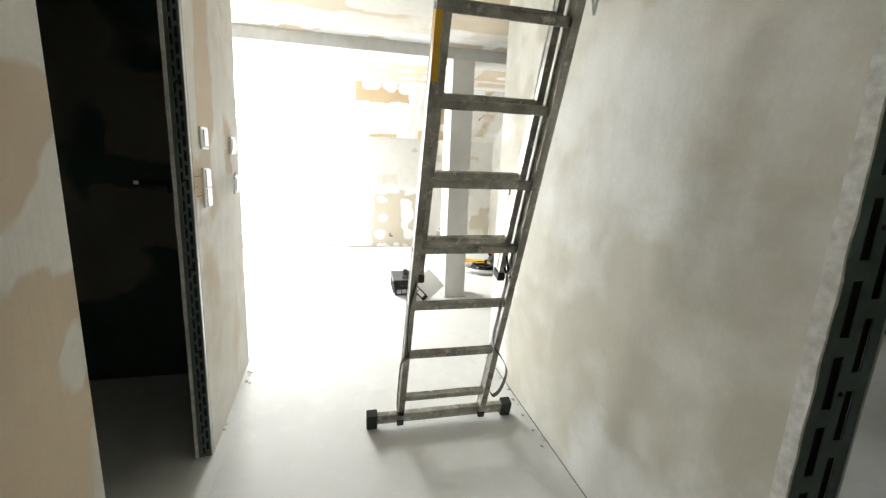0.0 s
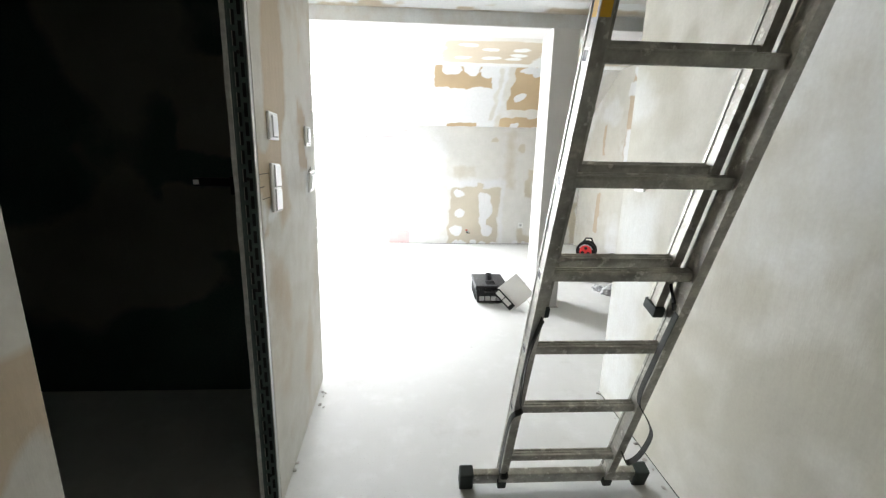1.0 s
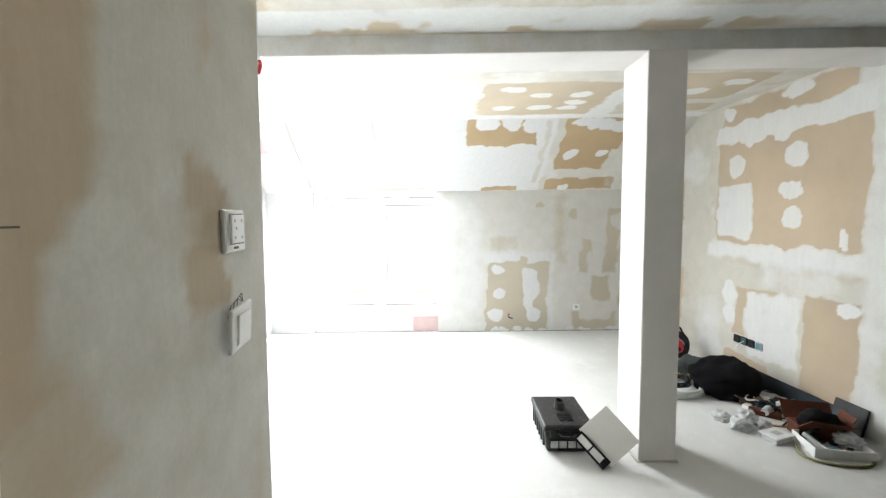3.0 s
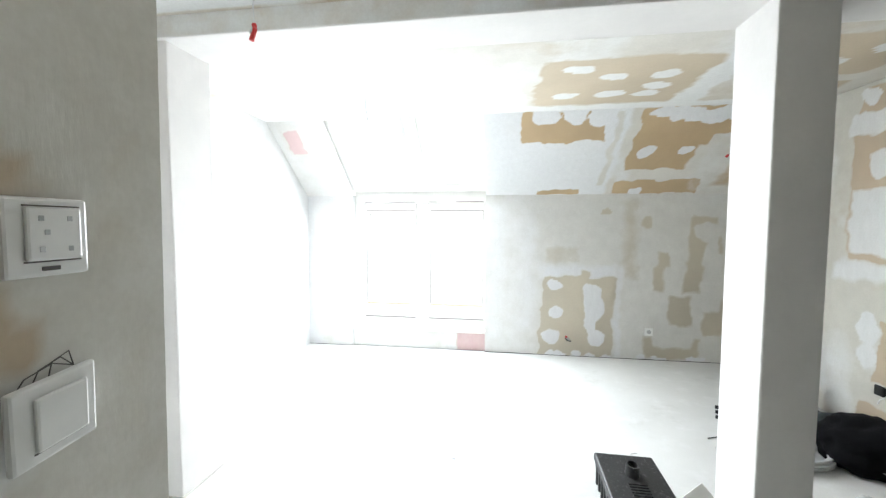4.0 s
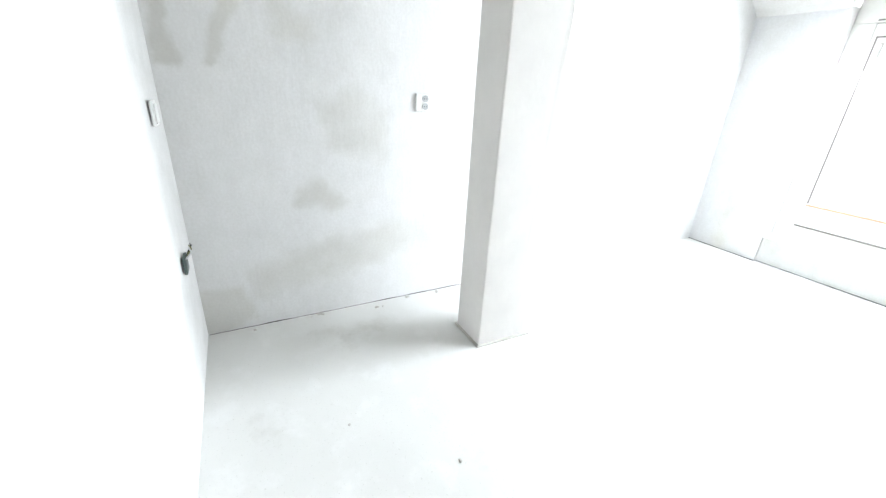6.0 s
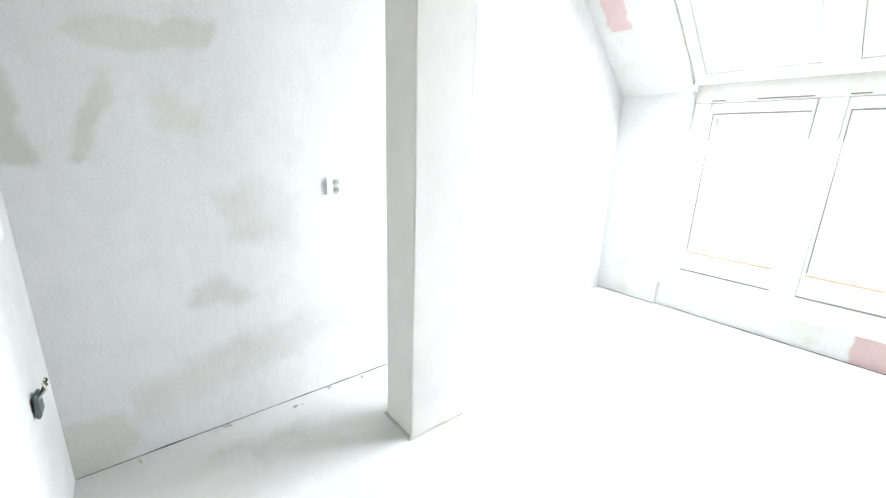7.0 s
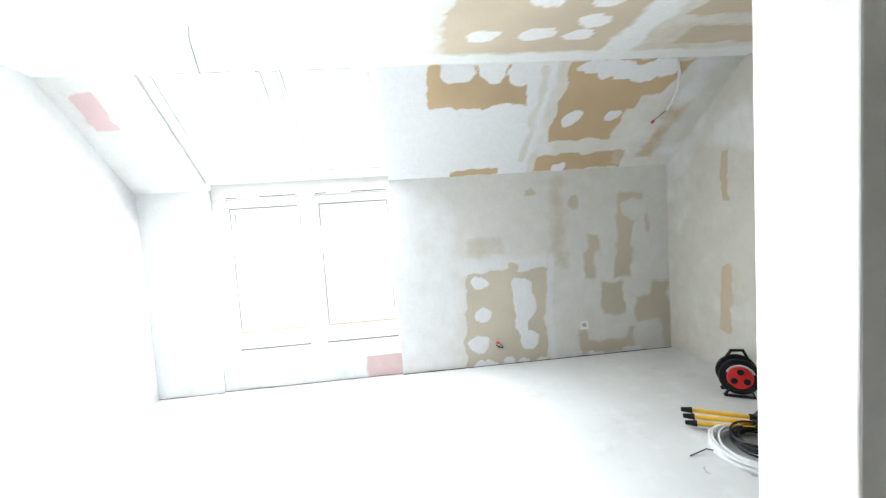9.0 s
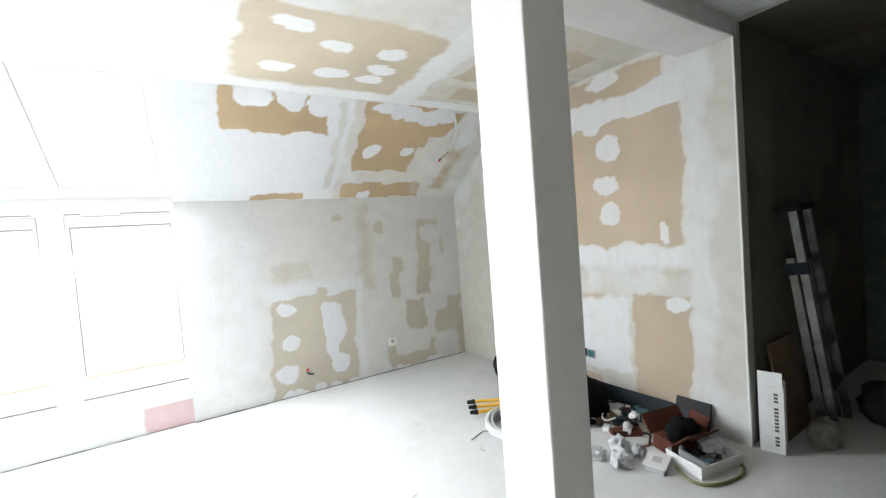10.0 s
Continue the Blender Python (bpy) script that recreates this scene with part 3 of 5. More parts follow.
def west_coat(c):
    c.cloud(0, 1.6, 91, 0.15, 0.75, 0.5).cloud(1, 2.1, 92, 0.1, 0.35, 0.6)
    for pts, val, soft in (([(3.04, 1.60), (3.21, 1.67), (3.48, 1.70), (3.47, 1.60), (3.17, 1.55), (3.08, 1.57)], 0.1, 0.04), ([(3.11, 1.50), (3.14, 1.41), (3.02, 1.19), (2.98, 1.20)], 0.1, 0.04),
                           ([(3.27, 1.44), (3.40, 1.40), (3.44, 1.32), (3.25, 1.30)], 0.35, 0.05), ([(3.40, 1.04), (3.59, 1.16), (3.74, 1.03), (3.72, 0.79), (3.44, 0.88)], 0.4, 0.08),
                           ([(3.28, 0.68), (3.42, 0.71), (3.55, 0.62), (3.47, 0.56), (3.26, 0.61)], 0.3, 0.06), ([(3.03, 0.30), (3.44, 0.43), (3.70, 0.47), (4.06, 0.48), (4.13, 0.36), (3.42, 0.20), (3.07, 0.17)], 0.35, 0.10),
                           ([(2.80, 0.24), (2.97, 0.23), (3.07, 0.06), (2.90, 0.01), (2.79, 0.01)], 0.0, 0.05), ([(2.86, 1.55), (2.90, 1.5), (2.91, 1.2), (2.83, 1.2)], 0.1, 0.04), ([(2.84, 1.95), (3.2, 2.0), (3.1, 1.8), (2.84, 1.75)], 0.2, 0.08)):
        c.poly(0, pts, val, soft).poly(1, pts, 0.0, soft)


def bath_coat(c):
    c.cloud(0, 2.0, 95, 0.0, 1.0, 0.3).rect(0, -1.0, 1.3, -0.6, 1.75, 1.0, 0.04).rect(0, -1.1, 0.8, -0.55, 1.15, 1.0, 0.04)


slab("wall_north_left", (XL - 0.02, YW, 0), (1, 0, 0), (0, 0, 1), NL - XL + 0.02, ZK + 0.015, 0.25, KNEE,
     lambda c: c.cloud(1, 3.2, 25, 0.1, 0.75, 0.6).rect(1, 0.22, 0.0, 0.30, 1.5, 0.1, 0.1).blob(1, 0.3, 1.0, 0.12, 0.35, 0.9, 0.8), seed=3, base=(0.95, 0.5, 0))
slab("wall_north_right", (NR, YW, 0), (1, 0, 0), (0, 0, 1), XR + 0.03 - NR, ZK + 0.015, 0.25, KNEE, knee_coat, seed=4, umap=(NR + 0.018, 1), step=0.018)
slab("wall_north_plinth", (NL, YW + 0.02, 0), (1, 0, 0), (0, 0, 1), NR - NL, 0.20, 0.23, BOARD, plinth_coat, seed=5, umap=(NL, 1))
slab("slope_left", (NL, YC, ZC), (-1, 0, 0), SL, NL - XL + 0.1, 1.048, 0.18, KNEE, slope_left_coat, seed=6, umap=(NL, -1), base=(0.95, 0.4, 0))
slab("slope_right", (XR + 0.1, YC, ZC), (-1, 0, 0), SL, XR + 0.1 - NR, 1.048, 0.18, SLOPE, slope_coat, seed=7, umap=(XR + 0.12, -1), step=0.018)
slab("ceiling", (-2.3, YC, ZC), (1, 0, 0), (0, -1, 0), 7.5, YC + 1.8, 0.22, CEIL, lambda c: ceiling_coat(flip(c)), seed=8, step=0.03, umap=(-2.3, 1))
# Dark sheet added under the ceiling, so less light bounces in the passage.
slab("passage_ceiling_shade", (XE + 0.1, YE, ZC - 0.006), (1, 0, 0), (0, -1, 0), 4.9 - XE - 0.1, YE + 1.2, 0.004, PASSAGE_DARK, lambda c: c.cloud(0, 1.4, 97, 0.1, 0.8, 0.4), seed=23, base=(0.1, 0, 0), step=0.06)
wu = Vector((-0.0135, 1, 0)).normalized()
slab("wall_west", (-1.948, -1.7, 0), wu, (0, 0, 1), YW + 1.7, ZC, 0.2, WHITE, west_coat, seed=9, umap=(-1.7, 1), step=0.025, base=(0.95, 0.5, 0))
slab("wall_west_return", (CL - 0.02, YL - 0.0048, 0), (-1, 0, 0), (0, 0, 1), CL - 0.02 - XL, ZC, 0.098, WHITE, seed=10, base=(0.8, 0.3, 0))
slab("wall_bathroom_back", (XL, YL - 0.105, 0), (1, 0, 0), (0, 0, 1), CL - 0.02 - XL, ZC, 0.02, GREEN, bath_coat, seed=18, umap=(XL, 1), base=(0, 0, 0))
# Out-of-view end wall and lining, added so the bathroom stays dark.
slab("unseen_bathroom_end", (-0.25, -0.2, 0), (-1, 0, 0), (0, 0, 1), 1.85, ZC, 0.1, GREEN, seed=19, base=(0, 0, 0), step=0.1)
slab("unseen_bathroom_lining", (-1.955, -0.2, 0), (0, 1, 0), (0, 0, 1), YL + 0.05, ZC, 0.003, GREEN, seed=20, base=(0, 0, 0), step=0.1)
k = 1 / LU.y
slab("wall_corridor_left", (left_x(-1.7), -1.7, 0), LU, (LEAN, 0, 1), (YL + 1.7) * k, ZC, LT, BOARD, left_coat, seed=11, holes=[((DL0 + 1.7) * k, 0.0, (DL1 + 1.7) * k, DH)], umap=(-1.7, 1))
slab("wall_corridor_right", (CR, YR, 0), (0, -1, 0), (0, 0, 1), YR + 1.7, ZC, 0.16, SKIM, right_coat, seed=12, holes=[(YR - DR1, 0.0, YR - DR0, DH)], umap=(YR, -1), base=(0.9, 0, 0))
slab("wall_corridor_end", (CR + 0.11, -1.7, 0), (-1, 0, 0), (0, 0, 1), CR - CL + 0.23, ZC, 0.1, BOARD, seed=13, step=0.1)
# Assumed store room: walls added, and kept dark, to dim the passage.
slab("added_store_near", (4.9, -1.2, 0), (-1, 0, 0), (0, 0, 1), 4.9 - CR - 0.16, ZC, 0.1, GREEN, seed=22, step=0.1, base=(0.4, 0, 0))
slab("added_store_lining", (CR + 0.164, -1.2, 0), (0, 1, 0), (0, 0, 1), YR + 1.2, ZC, 0.003, GREEN, seed=14, step=0.1, base=(0.4, 0, 0), holes=[(DR0 + 1.2, 0.0, DR1 + 1.2, DH)])
eu = Vector((XE - XR, YE - YW, 0)).normalized()
EL = math.hypot(XE - XR, YE - YW)
slab("wall_east", (XR, YW, 0), eu, (0, 0, 1), EL, ZC, 0.1, EAST, east_coat, seed=15, step=0.018)
# The return wall's shade is put into this darkened board.
slab("wall_east_return", (XE + 0.1, YE, 0), (1, 0, 0), (0, 0, 1), 4.9 - XE - 0.1, ZC, 0.1, PASSAGE_DARK, lambda c: c.cloud(0, 1.6, 99, 0.0, 0.9, 0.4), seed=16, base=(0.1, 0, 0), step=0.05)
# Dark end wall of the added store room.
slab("added_store_end", (4.9, 4.06, 0), (0, -1, 0), (0, 0, 1), 5.3, ZC, 0.1, GREEN, seed=17, step=0.1, base=(0.4, 0, 0))

# ---- posts and the beam on them ----
bead = plain("bead_filler", (0.70, 0.70, 0.67), 0.7, 0, 0.08, 12, 0.1)
tagged(mesh_object("corner_bead", boxes((XE - 0.004, YE - 0.004, 0.0, XE + 0.010, YE + 0.008, 2.283), bevel=0.002), bead), "pale filler over the corner bead of a wall end", "trim", kind="structure")

def thing(name, m, label, category, group="", kind=""):
    ob = new(name)
    ob.empty_display_size = 0.05
    ob.matrix_world = m
    return tagged(ob, label, category, group, kind)


def rough_box(x0, y0, z0, x1, y1, z1, seed, amp=0.002, cuts=5):
    """A bevelled box with slightly uneven faces."""
    bm = boxes((x0, y0, z0, x1, y1, z1), bevel=0.006)
    bmesh.ops.subdivide_edges(bm, edges=[e for e in bm.edges if e.calc_length() > 0.15], cuts=cuts)
    for v in bm.verts:
        v.co += amp * noise.noise_vector(v.co * 3.1 + Vector((seed, 0, 0)))
    return bm


for px, py in ((1.204, 3.96), (-1.634, 3.988)):
    p = thing("post", pose(px, py, 0), "boxed-in square roof post, skimmed with grey filler", "post", "roof posts", "structure")
    part("shaft", rough_box(0, 0, 0, 0.212, 0.29, 2.29, px), POST, p)
    part("screed_lip", boxes((-0.012, -0.012, 0, 0.224, 0.302, 0.008), bevel=0.003), CEMENT, p)
tagged(mesh_object("beam", rough_box(XL, 3.966, 2.285, XE + 0.05, 4.256, 2.40, 3, 0.002, 12), POST), "boxed-in ceiling beam with smeared filler", "beam", kind="structure")

slab("beam_facing", (XL, 3.9635, 2.289), (1, 0, 0), (0, 0, 1), XE - XL, 0.096, 0.002, BOARD,
     lambda c: c.cloud(0, 3.0, 7, 0.1, 0.35, 0.4).cloud(1, 4.0, 8, 0.2, 0.7, 0.4).cloud(0, 9.0, 9, 0.25, 0.0, 0.2, (-3, 0.06, 6, 0.2)), seed=30, base=(0.95, 0.6, 0), step=0.015)

# dark gap between screed and walls
for nm, q in (("gap_north", (NR, YW - 0.006, 0, XR, YW - 0.0005, 0.007)), ("gap_niche", (NL, YW + 0.012, 0, NR, YW + 0.0195, 0.006)), ("gap_north_left", (XL, YW - 0.005, 0, NL, YW - 0.0005, 0.006)),
              ("gap_west", (-0.0005, 0, 0, 0.004, 1.9, 0.004)), ("gap_corridor", (CR - 0.003, 0.78, 0, CR - 0.0005, YR, 0.005))):
    bm = boxes(q)
    bmesh.ops.subdivide_edges(bm, edges=[e for e in bm.edges if e.calc_length() > 0.5], cuts=60)
    for v in bm.verts:
        if v.co.z > 0.003:
            v.co.z *= (0.05 if nm == "gap_west" else 0.4) + 1.3 * abs(noise.noise(v.co * 5))
    ob = mesh_object(nm, bm, DARK)
    if nm == "gap_west":
        ob.matrix_world = pose(-2.0095, YL, 0, 0, 0, 0.77)
    tagged(ob, kind="structure")

# floor inside the two doorways
for nm, q in (("threshold_left", (left_x(DL1) - LT - 0.012, DL0 + 0.001, -0.002, left_x(DL0) + 0.004, DL1 - 0.001, 0.003)), ("threshold_right", (CR - 0.002, DR0 + 0.001, -0.002, CR + 0.166, DR1 - 0.001, 0.003))):
    tagged(mesh_object(nm, boxes(q), SCREED), kind="structure")
for k, (y0, y1, z0) in enumerate(((1.945, 2.035, 1.243), (1.942, 1.985, 1.202), (1.962, 2.035, 1.163), (2.142, 2.192, 1.407))):
    ob = mesh_object("pencil_line", boxes((0, 0, -0.0012, 0.0008, y1 - y0, 0.0012)), PENCIL)
    ob.matrix_world = pose(left_x(y0, z0) + 0.0004, y0, z0, 0, 0, 3.72)
    tagged(ob, "dark scratched line on the board wall", "mark", "pencil lines", "structure")

# ---- window: two fixed lights below, two roof lights above ----
win = thing("window_1", pose(0, 0, 0), "tall white double window with roof lights above, blown out by daylight", "window", kind="structure")
WY = 6.765
xs = [(-1.372, -0.822), (-0.612, -0.032)]
part("window_frame", boxes((NL, WY - 0.035, 0.20, NR, WY + 0.045, 0.325), (NL, WY - 0.035, 0.325, -1.407, WY + 0.045, 1.66), (-0.787, WY - 0.04, 0.325, -0.647, WY + 0.045, 1.66),
                           (-0.004, WY - 0.035, 0.325, NR, WY + 0.045, 1.66), (NL, WY - 0.035, 1.66, NR, WY + 0.045, 1.84), bevel=0.006), FRAME, win)
part("window_sill", boxes((NL, YW - 0.005, 0.20, NR, WY - 0.04, 0.225), bevel=0.006), FRAME, win)
for a, b in xs:
    s = part("sash", boxes((a - 0.034, WY - 0.03, 0.325, b + 0.027, WY + 0.03, 0.512), (a - 0.034, WY - 0.03, 1.545, b + 0.027, WY + 0.03, 1.655), (a - 0.034, WY - 0.03, 0.512, a + 0.02, WY + 0.03, 1.545),
                           (b - 0.02, WY - 0.03, 0.512, b + 0.027, WY + 0.03, 1.545), bevel=0.005), FRAME, win)
    # Grey strips on the sash face stand in for its shadow gaps.
    lines = [(a - 0.013, WY - 0.033, 1.574, b + 0.013, WY - 0.0295, 1.584), (a - 0.013, WY - 0.033, 0.50, a - 0.005, WY - 0.0295, 1.574)]
    if b > -0.5:
        lines.append((b + 0.005, WY - 0.033, 0.50, b + 0.013, WY - 0.0295, 1.574))
    part("sash_gap_line", boxes(*lines), LINE, s, "thin grey line painting the shadow gap of the sash")
    part("drip_joint", boxes((a - 0.034, WY - 0.0375, 0.3255, b + 0.027, WY - 0.0302, 0.335), (a - 0.034, WY - 0.0375, 1.670, a + 0.06, WY - 0.0345, 1.679), (b - 0.30, WY - 0.0375, 1.670, b + 0.01, WY - 0.0345, 1.679)), LINE, s, "thin grey joint")
    part("glazing_bead", boxes((a - 0.013, WY - 0.036, 0.482, b + 0.013, WY - 0.0295, 0.494), bevel=0.002), SPACER, s, "orange-brown glazing bead")
    g = part("pane", boxes((a + 0.02, WY, 0.513, b - 0.02, WY + 0.006, 1.544)), GLASS, s, "clear glass pane")
    g.visible_shadow = False
    part("window_vent", boxes((a + 0.05, WY - 0.042, 1.60, b - 0.28, WY - 0.031, 1.622), bevel=0.003), FRAME, s)
rot = Matrix(((1, 0, 0, 0), (0, SC, SS, YC + SS * 0.12), (0, -SS, SC, ZC + SC * 0.12), (0, 0, 0, 1)))
part("roof_frame", boxes((NL, -0.05, -0.03, NR, 0.05, 0.06), (NL, 0.05, -0.03, NL + 0.08, 1.07, 0.06), (-0.80, 0.05, -0.03, -0.63, 1.07, 0.06), (NR - 0.06, 0.05, -0.03, NR, 1.07, 0.06), (NL, 0.98, -0.031, NR, 1.08, 0.061), bevel=0.006, m=rot), FRAME, win)
for a, b in ((NL + 0.082, -0.802), (-0.628, NR - 0.062)):
    s = part("roof_sash", boxes((a, 0.05, -0.02, b, 0.11, 0.045), (a, 0.92, -0.02, b, 0.98, 0.045), (a, 0.11, -0.02, a + 0.05, 0.92, 0.045), (b - 0.05, 0.11, -0.02, b, 0.92, 0.045), bevel=0.005, m=rot), FRAME, win)
    part("handle_bar", boxes((a + 0.12, 0.055, -0.045, b - 0.12, 0.075, -0.03), bevel=0.003, m=rot), FRAME, s)
    g = part("pane", boxes((a + 0.05, 0.11, 0.01, b - 0.05, 0.92, 0.016), m=rot), GLASS, s, "clear glass pane")
    g.visible_shadow = False
for x0, x1 in ((-0.785, -0.755), (-0.685, -0.650)):
    part("blind_bracket", boxes((x0, 0.06, -0.043, x1, 0.30, -0.031), bevel=0.003, m=rot), CABLE, win, "pale bracket on the roof window's middle bar")
back = tagged(mesh_object("backdrop", boxes((-60, 40, -30, 60, 40.2, 60)), backdrop_material()), "bright hazy white sky behind the window", "sky", kind="structure")

# ---- steel door studs ----
def stud(m, w, h, label, sw=0.011, sh=0.040, pitch=0.055):
    """A galvanised stud lining a door opening: a slotted web with two flanges. Local x runs across the wall, z up, and the web faces -y."""
    t = thing("metal_stud", m, label, "stud", "door studs")
    cols = [0.3 * w, 0.7 * w]
    bm = bmesh.new()

    def rect(x0, z0, x1, z1):
        vs = [bm.verts.new((x, 0, z)) for x, z in ((x0, z0), (x1, z0), (x1, z1), (x0, z1))]
        bm.faces.new(vs)
    xs_ = [0, cols[0] - sw / 2, cols[0] + sw / 2, cols[1] - sw / 2, cols[1] + sw / 2, w]
    n = int(h / pitch)
    for i in (0, 2, 4):
        rect(xs_[i], 0, xs_[i + 1], h)
    for i, off in ((1, 0.0), (3, pitch / 2)):
        z = 0.0
        for k in range(n + 1):
            z0 = k * pitch + off + 0.01
            if z0 + sh > h:
                break
            rect(xs_[i], z, xs_[i + 1], z0)
            z = z0 + sh
        rect(xs_[i], z, xs_[i + 1], h)
    bmesh.ops.remove_doubles(bm, verts=bm.verts, dist=1e-5)
    bm2 = bmesh.ops.extrude_face_region(bm, geom=bm.faces[:])
    for v in [g for g in bm2["geom"] if isinstance(g, bmesh.types.BMVert)]:
        v.co.y += 0.002
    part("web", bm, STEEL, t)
    # Dark sheet standing in for the shaded space behind the slots.
    part("shade_backing", boxes((0.004, 0.018, 0.0, w - 0.004, 0.022, h)), DARK, t, "dark sheet painting the shade behind the slots")
    # One flange in bright aluminium: the steel edge's glint put into its colour.
    for x0, x1, mt in ((-0.004, 0.0005, STEEL), (w - 0.0005, w + 0.004, ALU_SHINY)):
        part("flange", boxes((x0, -0.003, 0, x1, 0.02, h), bevel=0.0012), mt, t, "bent edge with its glint put into a brighter metal" if mt is ALU_SHINY else "")
    for k in range(6):
        z = 0.15 + k * 0.36
        bm = bmesh.new()
        bmesh.ops.create_cone(bm, cap_ends=True, segments=10, radius1=0.006, radius2=0.004, depth=0.004, matrix=pose(w * 0.5, -0.002, z, 90))
        part("screw", bm, DARK, t)
    return t


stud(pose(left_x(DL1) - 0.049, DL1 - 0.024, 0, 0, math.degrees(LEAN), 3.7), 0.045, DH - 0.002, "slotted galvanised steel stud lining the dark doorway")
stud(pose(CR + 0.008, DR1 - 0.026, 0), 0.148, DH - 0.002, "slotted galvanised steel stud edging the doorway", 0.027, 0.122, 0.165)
for nm, q, sd in (("plaster_edge", (CR - 0.003, DR1 - 0.028, 0, CR + 0.006, DR1 + 0.004, DH), 4), ("plaster_edge_bath", (left_x(DL1) - 0.066, DL1 - 0.03, 0, left_x(DL1) - 0.054, DL1 - 0.001, DH), 5)):
    bm = boxes(q)
    bmesh.ops.subdivide_edges(bm, edges=[e for e in bm.edges if e.calc_length() > 0.5], cuts=80)
    for v in bm.verts:
        k = noise.noise_vector(v.co * 14 + Vector((sd, 0, 0)))
        v.co += Vector((0.002 * k.x + (LEAN * v.co.z if nm == "plaster_edge_bath" else 0.0), 0.004 * k.y, 0))
    tagged(mesh_object(nm, bm, EDGE), "ragged plaster edge of a doorway", "trim", kind="structure")

hook = thing("wall_hook", pose(-0.432, 2.05, 1.21), "black plastic hook with a pale tip on the bathroom wall", "hook")
part("plate", boxes((-0.012, -0.025, -0.04, 0, 0.025, 0.02), bevel=0.003), BLACK, hook)
part("arm", boxes((-0.135, -0.011, -0.014, -0.01, 0.011, 0.014), bevel=0.004), BLACK, hook)
part("tip", boxes((-0.136, -0.013, -0.008, -0.118, -0.011, 0.008), bevel=0.0006), SWITCH, hook, "pale grey tip")


# ---- the ladder in the corridor ----
def section(t, lean, half0, half1, s0, s1, y_off, rungs, rail_w=0.026, rail_d=0.058):
    """One ladder section: rails from s0 to s1 along the ladder, which runs up local z; rungs at the given heights."""
    for sx in (-1, 1):
        bm = bmesh.new()
        w = rail_w
        a, d, e = w / 2, rail_d / 2, 0.010
        prof = [(-a - 0.002, -d), (a + 0.002, -d), (a + 0.002, -d + e), (a, -d + e + 0.001), (a, d - e - 0.001), (a + 0.002, d - e),
                (a + 0.002, d), (-a - 0.002, d), (-a - 0.002, d - e), (-a, d - e - 0.001), (-a, -d + e + 0.001), (-a - 0.002, -d + e)]
        lo, hi = ([bm.verts.new((px, y_off + py, pz)) for px, py in prof] for pz in (0, 1))
        bm.faces.new(lo[::-1])
        bm.faces.new(hi)
        for q in range(12):
            bm.faces.new((lo[q], lo[(q + 1) % 12], hi[(q + 1) % 12], hi[q]))
        for v in bm.verts:
            f = v.co.z
            v.co.z = s0 + (s1 - s0) * f
            v.co.x += sx * (half0 + (half1 - half0) * f) + lean * v.co.z
        rail = part("rail", bm, ALU, t)
        part("rail_cap", boxes((sx * half0 + lean * s0 - 0.017, y_off - 0.034, s0 - 0.008, sx * half0 + lean * s0 + 0.017, y_off + 0.034, s0 + 0.028), bevel=0.004), RUBBER, rail, "dark rubber end cap")
        for z in rungs:
            f = (z - s0) / (s1 - s0)
            x = sx * (half0 + (half1 - half0) * f) + lean * z
            part("rung_end", boxes((x - w / 2 - 0.0012, y_off - 0.016, z - 0.016, x + w / 2 + 0.0012, y_off + 0.016, z + 0.016), bevel=0.0008), ALU_SHINY, rail, "bright square rim of a rung")
            # Black blocks stand in for the shade inside the rung ends.
            part("rung_hole_shade", boxes((x - w / 2 - 0.0016, y_off - 0.011, z - 0.011, x + w / 2 + 0.0016, y_off + 0.011, z + 0.011), bevel=0.0002), BLACK, rail, "black square painting the shade inside a rung end")
    for z in rungs:
        f = (z - s0) / (s1 - s0)
        h = half0 + (half1 - half0) * f - 0.012
        bm = boxes((-h + lean * z, y_off - 0.016, z - 0.015, h + lean * z, y_off + 0.016, z + 0.015), bevel=0.005)
        for k in range(3):
            box(bm, -h + lean * z, y_off - 0.014 + 0.011 * k, z + 0.014, h + lean * z, y_off - 0.008 + 0.011 * k, z + 0.0175)
        part("rung", bm, ALU, t)


def ribbon(bm, pts, w, thick):
    """A flat webbing band along points in a plane of constant y; its width runs along y."""
    rings = []
    for i, p in enumerate(pts):
        d = (pts[min(i + 1, len(pts) - 1)] - pts[max(i - 1, 0)]).normalized()
        side = Vector((d.z, 0, -d.x)) * thick / 2
        e = Vector((0, w / 2, 0))
        rings.append([bm.verts.new(p + q) for q in (side - e, side + e, -side + e, -side - e)])
    for A, B in zip(rings, rings[1:]):
        for q in range(4):
            bm.faces.new((A[q], A[(q + 1) % 4], B[(q + 1) % 4], B[q]))
    bm.faces.new(rings[0])
    bm.faces.new(rings[-1])


def eased(pts, k=6):
    """The same line with rounded bends."""
    p = [Vector(q) for q in pts]
    p = [p[0]] + p + [p[-1]]
    out = []
    for i in range(1, len(p) - 2):
        for j in range(k):
            s = j / k
            out.append(0.5 * (2 * p[i] + (p[i + 1] - p[i - 1]) * s + (2 * p[i - 1] - 5 * p[i] + 4 * p[i + 1] - p[i + 2]) * s * s + (3 * p[i] - p[i - 1] - 3 * p[i + 1] + p[i + 2]) * s ** 3))
    return out + [p[-1]]


tilt = math.degrees(math.atan(0.295))
lad = thing("ladder", pose(0.736, 2.012, 0.0, tilt, 0, -0.3), "worn two-part aluminium ladder with a floor bar, leaning steeply", "ladder")
section(lad, 0.026, 0.216, 0.224, 0.03, 2.46, 0.0, [0.189 + 0.28 * k for k in range(9)])
